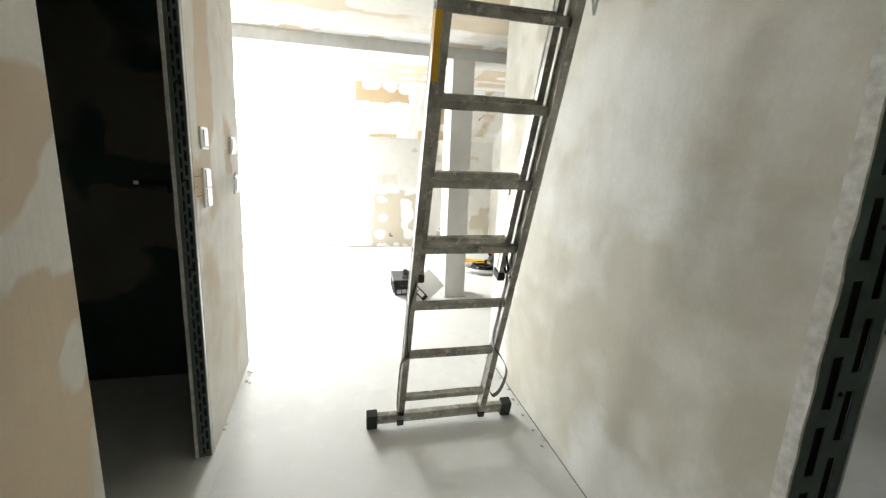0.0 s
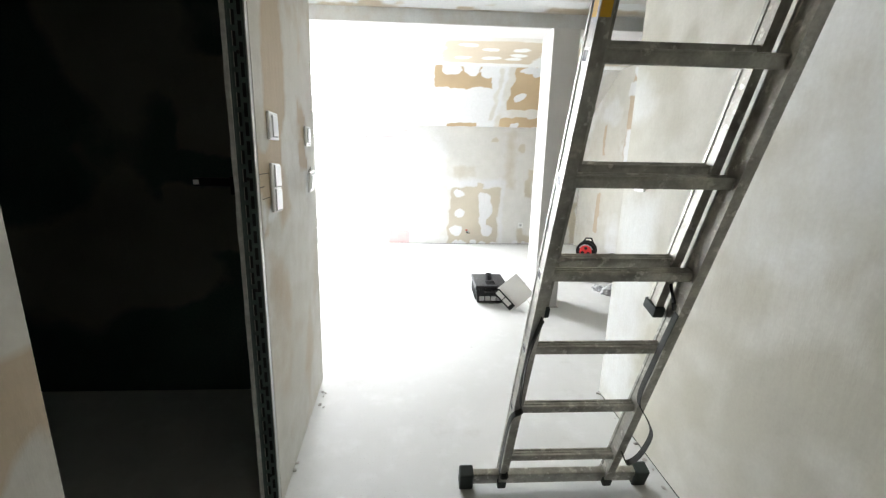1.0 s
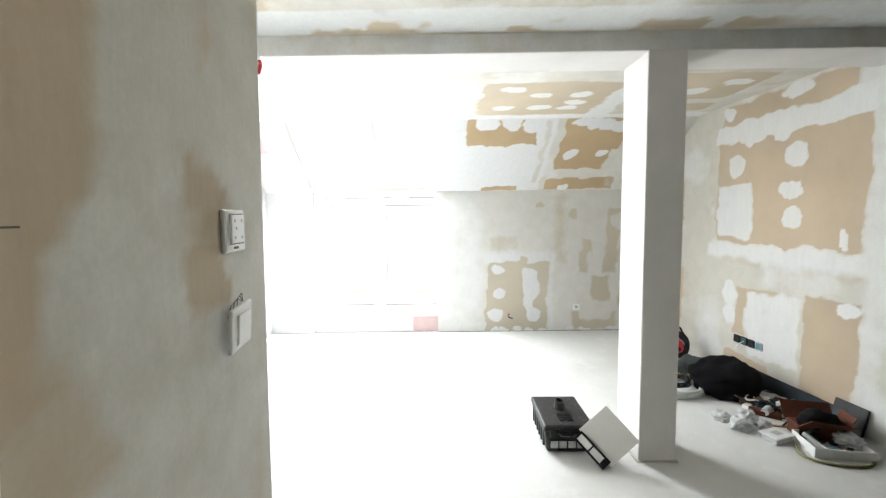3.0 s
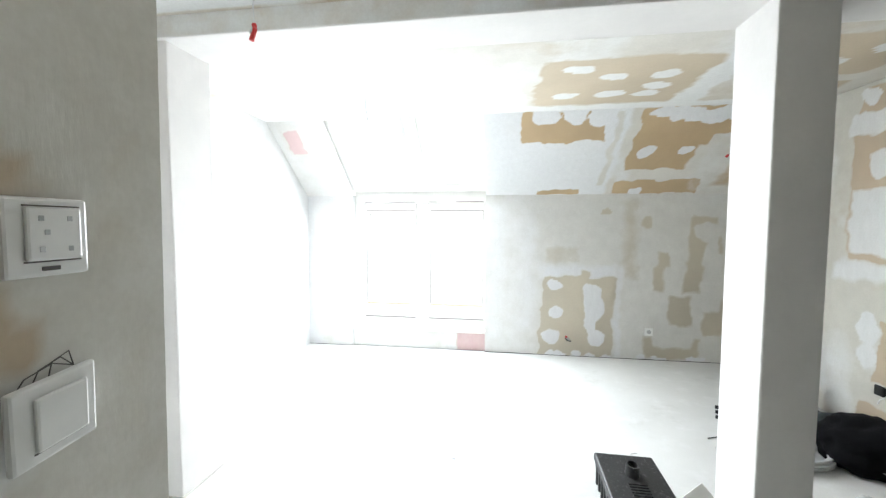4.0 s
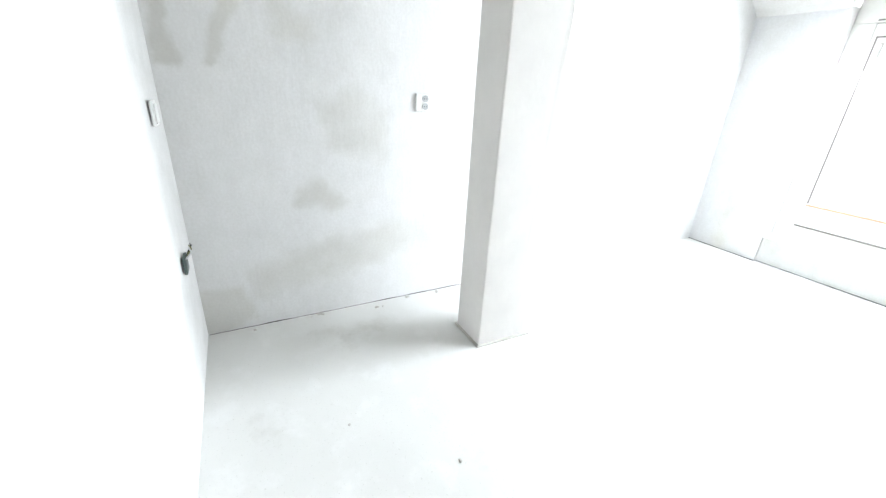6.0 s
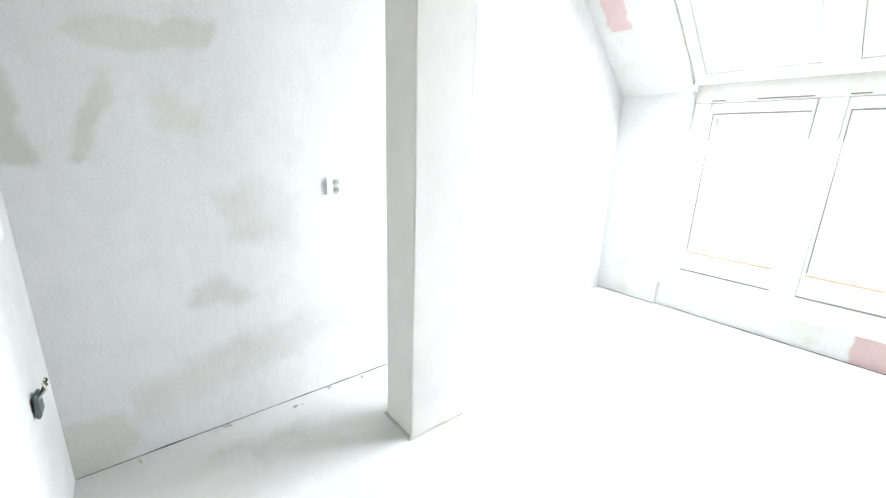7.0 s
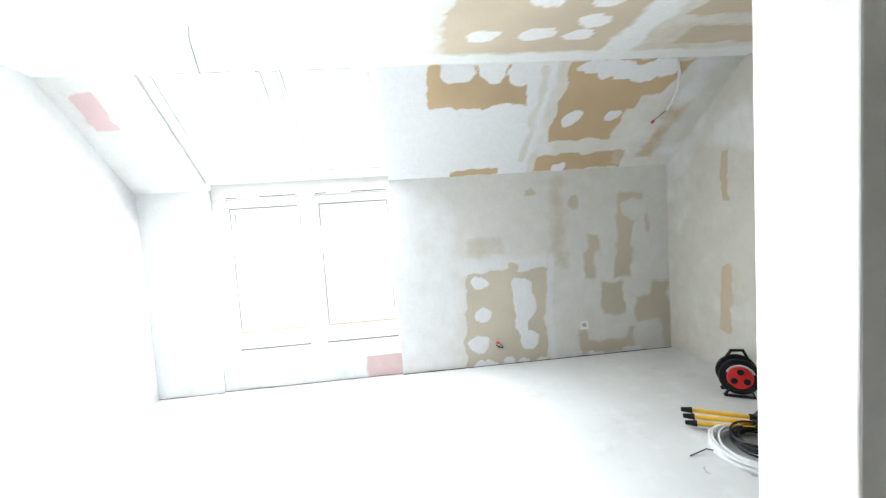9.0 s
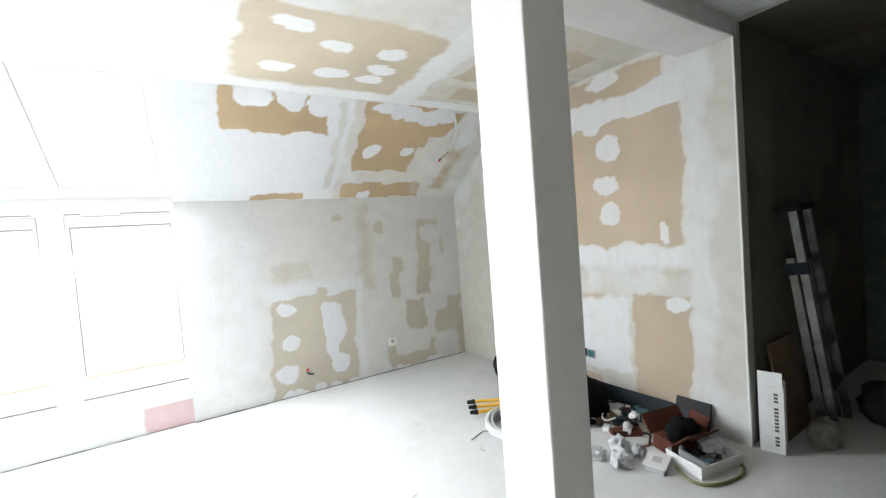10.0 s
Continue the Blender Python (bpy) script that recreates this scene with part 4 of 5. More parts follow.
section(lad, 0.026, 0.183, 0.190, 0.86, 2.40, 0.056, [0.189 + 0.28 * k + 0.012 for k in range(3, 8)], 0.022, 0.045)
bar = part("floor_bar", boxes((-0.335, -0.015, 0.025, 0.36, 0.015, 0.085), bevel=0.004), ALU, lad)
for x in (-0.36, 0.355):
    part("bar_foot", boxes((x - 0.025, -0.026, 0.004, x + 0.03, 0.026, 0.095), bevel=0.006), RUBBER, bar, "dark green rubber foot")
part("sticker", boxes((-0.2185 + 0.026 * 1.76 - 0.0185, -0.0325, 1.66, -0.2185 + 0.026 * 1.76 + 0.004, 0.012, 1.86)), YELLOW, lad, "yellow warning sticker")
for sx, x, pts in ((-1, -0.21, [(0, 0.90), (-0.02, 0.75), (-0.012, 0.55), (0.0, 0.50), (-0.032, 0.46), (-0.036, 0.30), (-0.03, 0.14), (-0.005, 0.115), (0.004, 0.13)]),
                   (1, 0.215, [(-0.03, 0.92), (-0.035, 0.72), (-0.03, 0.55), (0.03, 0.45), (0.075, 0.36), (0.07, 0.24), (0.035, 0.19), (0.0, 0.25)])):
    bm = bmesh.new()
    ribbon(bm, eased([(x + a + 0.026 * z, -0.040, z) for a, z in pts]), 0.022, 0.0025)
    part("strap", bm, STRAP, lad, "dark hanging webbing strap")
bm = bmesh.new()
tube(bm, [(0.215, 0.05, 0.99), (0.217, 0.02, 0.955), (0.21, -0.02, 0.935), (0.19, -0.045, 0.94), (0.178, -0.05, 0.965)], 0.005, 6)
part("hook", bm, BLACK, lad, "dark steel safety hook")


# ---- switches and sockets ----
def plate(name, m, w, h, rockers, label, category, group=""):
    """A wall plate: local x along the wall, z up, front towards -y."""
    t = thing(name, m, label, category, group)
    part("frame", boxes((-w / 2, -0.010, -h / 2, w / 2, 0, h / 2), bevel=0.004), SWITCH, t)
    for x, z, rw, rh in rockers:
        r = part("rocker", boxes((x - rw / 2, -0.015, z - rh / 2, x + rw / 2, -0.009, z + rh / 2), bevel=0.003), SWITCH, t)
        part("seam", boxes((x - rw / 2 - 0.001, -0.0108, z - rh / 2 - 0.002, x + rw / 2 + 0.001, -0.0095, z - rh / 2)), PENCIL, r)
    return t


def socket(m, label, twin=False):
    t = thing("wall_socket", m, label, "socket", "wall sockets")
    h = 0.082
    part("frame", boxes((-0.041, -0.012, -h / 2, 0.041, 0, h / 2), bevel=0.004), SWITCH, t)
    for z in ((-0.018, 0.018) if twin else (0,)):
        bm = bmesh.new()
        bmesh.ops.create_cone(bm, cap_ends=True, segments=20, radius1=0.016 if twin else 0.021, radius2=0.016 if twin else 0.021, depth=0.006, matrix=pose(0.008 if twin else 0, -0.013, z, 90))
        w = part("well", bm, GREY, t)
        for dx in (-0.006, 0.006):
            # Raised dark dots paint the shade of the contact holes.
            part("contact_shade_dot", boxes((dx + (0.008 if twin else 0) - 0.002, -0.0175, z - 0.002, dx + (0.008 if twin else 0) + 0.002, -0.0155, z + 0.002)), DARK, w)
    return t


plate("thermostat", pose(left_x(2.10, 1.398) + 0.0005, 2.10, 1.398, 0, 0, 93.7), 0.10, 0.092, [(0.004, 0.0, 0.058, 0.068)], "white plastic thermostat plate on the unpainted wall", "switch", "corridor switches")
plate("double_switch", pose(left_x(2.097, 1.19) + 0.0005, 2.097, 1.19, 0, 3, 93.7), 0.10, 0.168, [(0.004, 0.041, 0.070, 0.074), (0.004, -0.041, 0.070, 0.074)], "white plastic double light switch, hanging a little askew", "switch", "corridor switches")
ctl = plate("heating_control", pose(left_x(2.648, 1.389) + 0.0005, 2.648, 1.389, 0, 0, 93.7), 0.094, 0.092, [(0.004, 0.004, 0.062, 0.062)], "square white control plate with faint buttons", "switch", "corridor switches")
part("display_bar", boxes((-0.010, -0.0112, -0.039, 0.010, -0.0098, -0.034)), PENCIL, ctl, "small dark display bar")
part("panel_edge", boxes((-0.0275, -0.0112, 0.0355, 0.0355, -0.0098, 0.0370)), PENCIL, ctl)
for bx, bz in ((-0.012, 0.022), (0.02, 0.022), (-0.012, -0.014), (0.02, -0.014), (-0.006, 0.006)):
    part("button", boxes((bx - 0.003, -0.0156, bz - 0.003, bx + 0.003, -0.0148, bz + 0.003), bevel=0.0003), GREY, ctl)
lo = plate("light_switch", pose(left_x(2.64, 1.18) + 0.012, 2.64, 1.18, 6, -5, 93.7), 0.098, 0.098, [(0.004, 0.0, 0.06, 0.066)], "white plastic light switch hanging loose on its wires", "switch", "corridor switches")
for k in range(3):
    bm = bmesh.new()
    tube(bm, [(-0.04 + 0.02 * k, 0.004, 0.03), (-0.02 + 0.015 * k, 0.006, 0.052 + 0.004 * k), (0.01 + 0.01 * k, 0.006, 0.058 + 0.004 * k), (0.035, 0.006, 0.045)], 0.0008, 5)
    part("wire", bm, PENCIL, lo, "thin dark wire")
plate("light_switch", pose(CR - 0.0005, 2.49, 1.205, 0, 0, -90), 0.084, 0.082, [(-0.008, 0.0, 0.022, 0.05)], "single white plastic light switch on the pale wall", "switch", "corridor switches")
socket(pose(1.721, YW - 0.0005, 0.299), "single white wall socket low on the filled wall")
socket(pose(-2.0235, 3.925, 1.083, 0, 0, 90.8), "double white wall socket on the white wall", True)
plate("light_switch", pose(-1.77, YL + 0.0005, 1.036, 0, 0, 180), 0.08, 0.082, [(0, 0, 0.05, 0.06)], "white plastic light switch on the white return wall", "switch", "room switches")
jb = thing("open_wall_box", pose(-1.73, YL + 0.0005, 0.50, 0, 0, 180), "open wall box with loose wires near the floor", "wall box")
part("box_rim", boxes((-0.035, -0.012, -0.035, 0.035, 0, 0.035), bevel=0.006), STEEL, jb)
for k in range(3):
    bm = bmesh.new()
    tube(bm, [(0.01 * k - 0.01, -0.01, 0.02), (0.014 * k - 0.02, -0.035, 0.05 + 0.01 * k), (0.02 * k - 0.03, -0.03, 0.075)], 0.003, 6)
    part("wire", bm, (CABLE, GREEN_CABLE, DARK)[k], jb)

# wall boxes on the right wall
def on_east(u, z, rz=0):
    p = Vector((XR, YW, 0)) + eu * u
    return pose(p.x, p.y, z, 0, 0, math.degrees(math.atan2(eu.y, eu.x)) + rz)


eb = thing("socket_boxes", on_east(1.54, 0.325), "row of open black wall boxes with loose wires and blue covers", "wall box")
for k in range(4):
    x = -0.12 + 0.075 * k
    part("wall_box", boxes((x - 0.034, -0.010, -0.034, x + 0.034, -0.0005, 0.034), bevel=0.008), (BLACK, BLACK, BLACK, GREY)[k], eb)
    # Dark plates paint the shade of open boxes; teal ones are the covers.
    part("inset_plate", boxes((x - 0.026, -0.0125, -0.026, x + 0.026, -0.0095, 0.026), bevel=0.001), (DARK, TEAL, DARK, TEAL)[k], eb)
bm = bmesh.new()
tube(bm, [(-0.04, -0.012, 0), (-0.05, -0.04, -0.02), (-0.09, -0.03, -0.05), (-0.12, -0.012, -0.09)], 0.004, 6)
part("wire", bm, CABLE, eb)

def wires(name, pts_list, mats, label, cat):
    t = thing(name, pose(*pts_list[0][0]), label, cat)
    o = Vector(pts_list[0][0])
    for pts, (m, r) in zip(pts_list, mats):
        bm = bmesh.new()
        tube(bm, [Vector(p) - o for p in pts], r, 6)
        part("wire", bm, m, t)
    return t


wires("wall_cable_stub", [[(0.887, YW, 0.21), (0.884, YW - 0.03, 0.215), (0.885, YW - 0.05, 0.22), (0.87, YW - 0.045, 0.225)], [(0.889, YW, 0.20), (0.90, YW - 0.03, 0.195), (0.92, YW - 0.05, 0.185)], [(0.884, YW, 0.19), (0.895, YW - 0.04, 0.18), (0.93, YW - 0.05, 0.175)]],
      [(RED, 0.011), (GREY, 0.012), (DARK, 0.009)], "pair of cable stubs with red and grey ends in the wall", "cable")
wires("ceiling_cable", [[(-0.86, 5.23, ZC), (-0.87, 5.24, 2.33), (-0.86, 5.26, 2.24), (-0.85, 5.27, 2.17)]], [(GREY, 0.004)], "thin cable hanging from the ceiling", "cable", )
wires("ceiling_cable", [[(-0.705, 3.6, ZC), (-0.71, 3.6, 2.25), (-0.705, 3.6, 2.12)], [(-0.705, 3.6, 2.12), (-0.70, 3.595, 2.10), (-0.71, 3.59, 2.06)], [(-0.705, 3.6, 2.11), (-0.715, 3.595, 2.085)]],
      [(CABLE, 0.0025), (RED, 0.009), (GREY, 0.008)], "thin cable with a red connector hanging by the beam", "cable")
sc = lambda x, s, d: (x, YC + SC * s - SS * d, ZC - SS * s - SC * d)
wires("slope_cable", [[sc(2.11, 0.0, 0.0), sc(2.15, 0.08, 0.05), sc(2.20, 0.2, 0.06), sc(2.23, 0.33, 0.05), sc(2.25, 0.42, 0.02)], [sc(2.25, 0.42, 0.02), sc(2.22, 0.5, 0.008), sc(2.20, 0.53, 0.006)], [sc(2.20, 0.53, 0.006), sc(2.195, 0.555, 0.006)]],
      [(CABLE, 0.010), (DARK, 0.003), (RED, 0.012)], "white cable hanging from the slope with a red tip", "cable")
wires("wall_cable_loop", [[(CR, 1.73, 2.08), (CR - 0.02, 1.72, 2.0), (CR - 0.02, 1.69, 1.91), (CR - 0.02, 1.66, 2.0), (CR, 1.67, 2.09)]], [(CABLE, 0.006)], "small white cable loop on the wall", "cable")

# bits on the floor
for k, (x, y) in enumerate(((-0.088, 4.545), (1.0, 4.75), (1.55, 4.9), (0.55, 3.2), (-1.2, 3.3), (-0.9, 3.6), (1.62, 4.55), (0.2, 5.2))):
    bm = bmesh.new()
    if k in (1, 2, 6):
        tube(bm, [(-0.03, 0, 0.002), (-0.01, 0.012, 0.003), (0.015, 0.01, 0.002), (0.03, -0.004, 0.002)], 0.0022, 5)
    else:
        bmesh.ops.create_icosphere(bm, subdivisions=1, radius=0.012 if k == 0 else 0.006)
        for v in bm.verts:
            v.co = Vector((v.co.x * 1.4, v.co.y, v.co.z * 0.5 + 0.004)) + 0.003 * noise.noise_vector(v.co * 80 + Vector((k, 0, 0)))
    ob = mesh_object("floor_crumb", bm, GREY if k in (0, 1, 2, 6) else CEMENT)
    ob.matrix_world = pose(x, y, 0, 0, 0, 40 * k)
    tagged(ob, "small crumb of building waste on the screed", "debris", "crumbs on the floor")

rnd = random.Random(12)
for k in range(34):
    if k < 16:
        x, y = CR - rnd.uniform(0.008, 0.05), rnd.uniform(1.1, YR)
    elif k < 24:
        x, y = left_x(2.5) + rnd.uniform(0.01, 0.05), rnd.uniform(1.95, 2.84)
    else:
        x, y = XL + 0.06 + rnd.uniform(0, 0.05), rnd.uniform(2.95, 4.4)
    bm = bmesh.new()
    bmesh.ops.create_icosphere(bm, subdivisions=1, radius=rnd.uniform(0.004, 0.011))
    for v in bm.verts:
        v.co = Vector((v.co.x * 1.5, v.co.y, v.co.z * 0.6 + 0.003)) + 0.003 * noise.noise_vector(v.co * 90 + Vector((k, 0, 0)))
    ob = mesh_object("plaster_crumb", bm, CEMENT)
    ob.matrix_world = pose(x, y, 0, 0, 0, 37 * k)
    tagged(ob, "crumb of grey plaster at the foot of the wall", "debris", "plaster crumbs")

# ---- tool case and panels by the right post ----
case = thing("tool_case", pose(0.838, 4.062, 0, 0, 0, -1) @ Matrix.Diagonal((0.96, 1.28, 1.0, 1.0)), "black plastic tool case with a ribbed lid and grey compartments", "tool case")
bm = boxes((-0.15, 0.0, 0.004, 0.15, 0.30, 0.125), bevel=0.008)
for v in bm.verts:
    f = 0.90 + 0.10 * v.co.z / 0.125
    v.co.x *= f
body = part("body", bm, CASE, case)
for sx in (-1, 1):
    for k in range(6):
        part("side_rib", boxes((sx * 0.146 - 0.006, 0.03 + 0.045 * k, 0.02, sx * 0.146 + 0.006, 0.045 + 0.045 * k, 0.125), bevel=0.002), CASE, body)
for k in range(4):
    x = -0.09 + 0.055 * k
    part("compartment", boxes((x - 0.024, -0.004, 0.025, x + 0.024, 0.004, 0.068), bevel=0.004), GREY, body, "pale grey drawer front")
part("front_frame", boxes((-0.125, -0.006, 0.012, 0.12, 0.002, 0.02), (-0.125, -0.006, 0.075, 0.12, 0.002, 0.083), (-0.125, -0.006, 0.02, -0.118, 0.002, 0.075), (0.113, -0.006, 0.02, 0.12, 0.002, 0.075), bevel=0.002), CASE, body)
lid = part("lid", boxes((-0.156, -0.008, 0.126, 0.156, 0.306, 0.168), bevel=0.010), CASE, case)
for x in (-0.10, 0.10):
    part("latch", boxes((x - 0.02, -0.016, 0.10, x + 0.02, -0.006, 0.15), bevel=0.004), CASE, case)
bm = bmesh.new()
bmesh.ops.create_cone(bm, cap_ends=False, segments=24, radius1=0.036, radius2=0.030, depth=0.05, matrix=pose(0.0, 0.17, 0.193))
bmesh.ops.create_cone(bm, cap_ends=False, segments=24, radius1=0.024, radius2=0.024, depth=0.05, matrix=pose(0.0, 0.17, 0.193))
bm.verts.ensure_lookup_table()
tops = [sorted([v for v in bm.verts if v.co.z > 0.2 and abs(math.hypot(v.co.x, v.co.y - 0.17) - r) < 0.003], key=lambda v: math.atan2(v.co.y - 0.17, v.co.x)) for r in (0.030, 0.024)]
for k in range(24):
    bm.faces.new((tops[0][k], tops[0][(k + 1) % 24], tops[1][(k + 1) % 24], tops[1][k]))
cup = part("cup", bm, CASE, lid, "round black cup")
part("magnet", boxes((-0.016, 0.154, 0.169, 0.016, 0.186, 0.178), bevel=0.006), ALU_SHINY, cup, "shiny metal bottom")
part("grille", boxes(*[(-0.045, 0.035 + 0.016 * k, 0.168, 0.045, 0.043 + 0.016 * k, 0.173) for k in range(5)], bevel=0.001), CASE, lid)
bm = bmesh.new()
tube(bm, [(-0.07, -0.01, 0.12), (-0.06, -0.05, 0.13), (0.0, -0.06, 0.132), (0.03, -0.045, 0.13), (0.04, -0.01, 0.12)], 0.006, 8)
part("handle", bm, CASE, case)
e1, e2 = Vector((0.172, 0.034, 0.13)), Vector((-0.150, 0.125, 0.145))
e3 = e1.cross(e2).normalized()
pan = mesh_object("white_board", boxes((0, 0, -0.005, e1.length, e2.length, 0.005), bevel=0.002), FRAME)
pan.matrix_world = Matrix.Translation((1.027, 3.905, 0.004)) @ Matrix((e1.normalized(), e3.cross(e1).normalized(), e3)).transposed().to_4x4()
tagged(pan, "small white board leaning against the post", "board")
gx, gy = e2.normalized(), e3.cross(e2).normalized()
grid = thing("framed_grid", Matrix.Translation(Vector((1.027, 3.905, 0.004)) + 0.012 * e3 + 0.02 * gx - 0.018 * gy) @ Matrix((gx, gy, e3)).transposed().to_4x4(), "small white panel in a black frame leaning with the white board", "grid")
part("frame", boxes((0, 0, 0, 0.21, 0.012, 0.012), (0, 0.052, 0, 0.21, 0.064, 0.012), (0, 0.012, 0, 0.035, 0.052, 0.012), (0.198, 0.012, 0, 0.21, 0.052, 0.012), (0.11, 0.012, 0, 0.118, 0.052, 0.011), bevel=0.002), BLACK, grid)
part("panel", boxes((0.03, 0.010, 0.002, 0.20, 0.054, 0.007)), SWITCH, grid, "white inner panel")


# ---- the heap by the right wall ----
def lump(name, m, size, material, label, category, seed, amp=0.25, freq=3.0, sub=4):
    bm = bmesh.new()
    bmesh.ops.create_icosphere(bm, subdivisions=sub, radius=1.0)
    for v in bm.verts:
        k = noise.noise(v.co * freq + Vector((seed, 0, 0))) * amp + noise.noise(v.co * freq * 3 + Vector((0, seed, 0))) * amp * 0.45
        p = v.co * (1 + k)
        v.co = Vector((p.x * size[0], p.y * size[1], max(-0.55, p.z) * size[2]))
    low = min(v.co.z for v in bm.verts)
    for v in bm.verts:
        v.co.z -= low
    ob = mesh_object(name, bm, material, True)
    ob.matrix_world = m
    return tagged(ob, label, category)


def coil(name, m, R, r, turns, material, label, seed):
    t = thing(name, m, label, "cable coil")
    rnd = random.Random(seed)
    for k in range(turns):
        bm = bmesh.new()
        rr = R - 0.012 * (k % 3) + rnd.uniform(-0.006, 0.006)
        z = r + 0.011 * (k // 3) + rnd.uniform(0, 0.004)
        dx, dy = rnd.uniform(-0.012, 0.012), rnd.uniform(-0.012, 0.012)
        tube(bm, [(dx + rr * math.cos(a), dy + rr * math.sin(a) * 0.95, z + 0.006 * math.sin(3 * a + k)) for a in [2 * math.pi * i / 36 for i in range(36)]], r, 6, True)
        part("turn", bm, material, t)
    return t


coil("cable_coil", pose(1.94, 4.96, 0), 0.25, 0.0065, 15, CABLE, "coil of white electrical cable on the floor", 1)
coil("cable_coil", pose(1.97, 5.0, 0.03), 0.15, 0.006, 10, BLACK, "coil of black cable inside the white one", 2)
wires("loose_cable_end", [[(1.75, 5.0, 0.006), (1.66, 5.04, 0.02), (1.58, 5.03, 0.006), (1.55, 5.02, 0.006)]], [(DARK, 0.0035)], "loose end of thin cable on the floor", "cable")

reel = thing("cable_reel", pose(2.36, 5.60, 0, 0, 0, -32), "black cable reel with a red socket face", "cable reel")
for y, r in ((-0.055, 0.125), (0.055, 0.125)):
    bm = bmesh.new()
    bmesh.ops.create_cone(bm, cap_ends=True, segments=32, radius1=r, radius2=r * 0.96, depth=0.014, matrix=pose(0, y, 0.145, 90))
    part("flange", bm, BLACK, reel)
bm = bmesh.new()
bmesh.ops.create_cone(bm, cap_ends=True, segments=24, radius1=0.095, radius2=0.095, depth=0.10, matrix=pose(0, 0, 0.145, 90))
part("drum", bm, BLACK, reel)
bm = bmesh.new()
bmesh.ops.create_cone(bm, cap_ends=True, segments=28, radius1=0.078, radius2=0.074, depth=0.018, matrix=pose(0, -0.068, 0.145, 90))
face = part("socket_face", bm, RED, reel, "round red socket face")
for a in (90, 210, 330):
    bm = bmesh.new()
    bmesh.ops.create_cone(bm, cap_ends=True, segments=16, radius1=0.021, radius2=0.021, depth=0.004, matrix=pose(0.042 * math.cos(radians(a)), -0.078, 0.145 + 0.042 * math.sin(radians(a)), 90))
    part("socket", bm, BLACK, face)
bm = bmesh.new()
tube(bm, [(0.085 * math.cos(a), -0.066, 0.145 + 0.085 * math.sin(a)) for a in [radians(20 + 8 * i) for i in range(18)]], 0.006, 6)
part("grey_arc", bm, GREY, reel)
bm = bmesh.new()
for y in (-0.06, 0.06):
    tube(bm, [(-0.09, y, 0.012), (-0.06, y, 0.06), (0.06, y, 0.06), (0.09, y, 0.012), (-0.09, y, 0.012)], 0.010, 8)
part("stand", bm, BLACK, reel)
bm = bmesh.new()
tube(bm, [(-0.06, 0.06, 0.24), (-0.03, 0.06, 0.295), (0.04, 0.06, 0.30), (0.07, 0.06, 0.235)], 0.011, 8)
part("carry_handle", bm, BLACK, reel)

d0 = Vector((1.79, 5.31, 0.05))
d1 = Vector((2.24, 5.02, 0.075))
tri = thing("folded_tripod", pose(*d0), "folded tripod with yellow legs and black feet on the heap", "tripod")
for k in range(3):
    off = Vector((0.41, 0.91, 0)) * 0.052 * (k - 1) + Vector((0, 0, 0.016 * k - 0.014))
    bm = bmesh.new()
    tube(bm, [off, (d1 - d0) + off * 0.6], 0.012, 10)
    leg = part("leg", bm, YELLOW, tri)
    bm = bmesh.new()
    tube(bm, [off - 0.05 * (d1 - d0).normalized(), off + 0.02 * (d1 - d0)], [0.012, 0.019], 10)
    part("foot", bm, BLACK, leg, "black rubber foot")
    bm = bmesh.new()
    tube(bm, [off * 0.8 + 0.55 * (d1 - d0), off * 0.8 + 0.62 * (d1 - d0)], 0.0185, 10)
    part("clamp", bm, BLACK, leg, "black clamp")
bm = bmesh.new()
tube(bm, [0.97 * (d1 - d0), 1.25 * (d1 - d0)], 0.03, 12)
part("head", bm, BLACK, tri)

CLOTH2 = plain("grey_cloth", (0.045, 0.055, 0.055), 0.9, 0, 0.35, 30, 0.3)
lump("black_bag", pose(2.33, 4.86, 0, 0, 0, 20), (0.26, 0.22, 0.17), CLOTH, "slumped black cloth bag on the floor", "bag", 3, 0.22, 1.8)
lump("grey_cloth", pose(2.28, 5.14, 0, 0, 0, 0), (0.20, 0.12, 0.12), CLOTH2, "crumpled dark grey-green cloth behind the bag", "cloth", 7, 0.28, 2.2)
bm = boxes((0, -0.006, 0, 0.95, 0.006, 0.14), bevel=0.002)
sh = mesh_object("blue_sheet", bm, BLUE)
pe = Vector((XR, YW, 0)) + eu * 1.45
sh.matrix_world = pose(pe.x - 0.075, pe.y, 0.002, 0, 0, math.degrees(math.atan2(eu.y, eu.x))) @ pose(0, 0, 0, -22, 0, 0)
tagged(sh, "long dark blue sheet leaning on the wall", "sheet")
pb = Vector((XR, YW, 0)) + eu * 2.27
bp = mesh_object("black_board", boxes((0, -0.008, 0, 0.20, 0.008, 0.19), bevel=0.003), BLACK)
bp.matrix_world = pose(pb.x - 0.055, pb.y, 0.002, 0, 0, math.degrees(math.atan2(eu.y, eu.x))) @ pose(0, 0, 0, -14, 0, 0)
tagged(bp, "small black panel leaning on the wall", "panel")


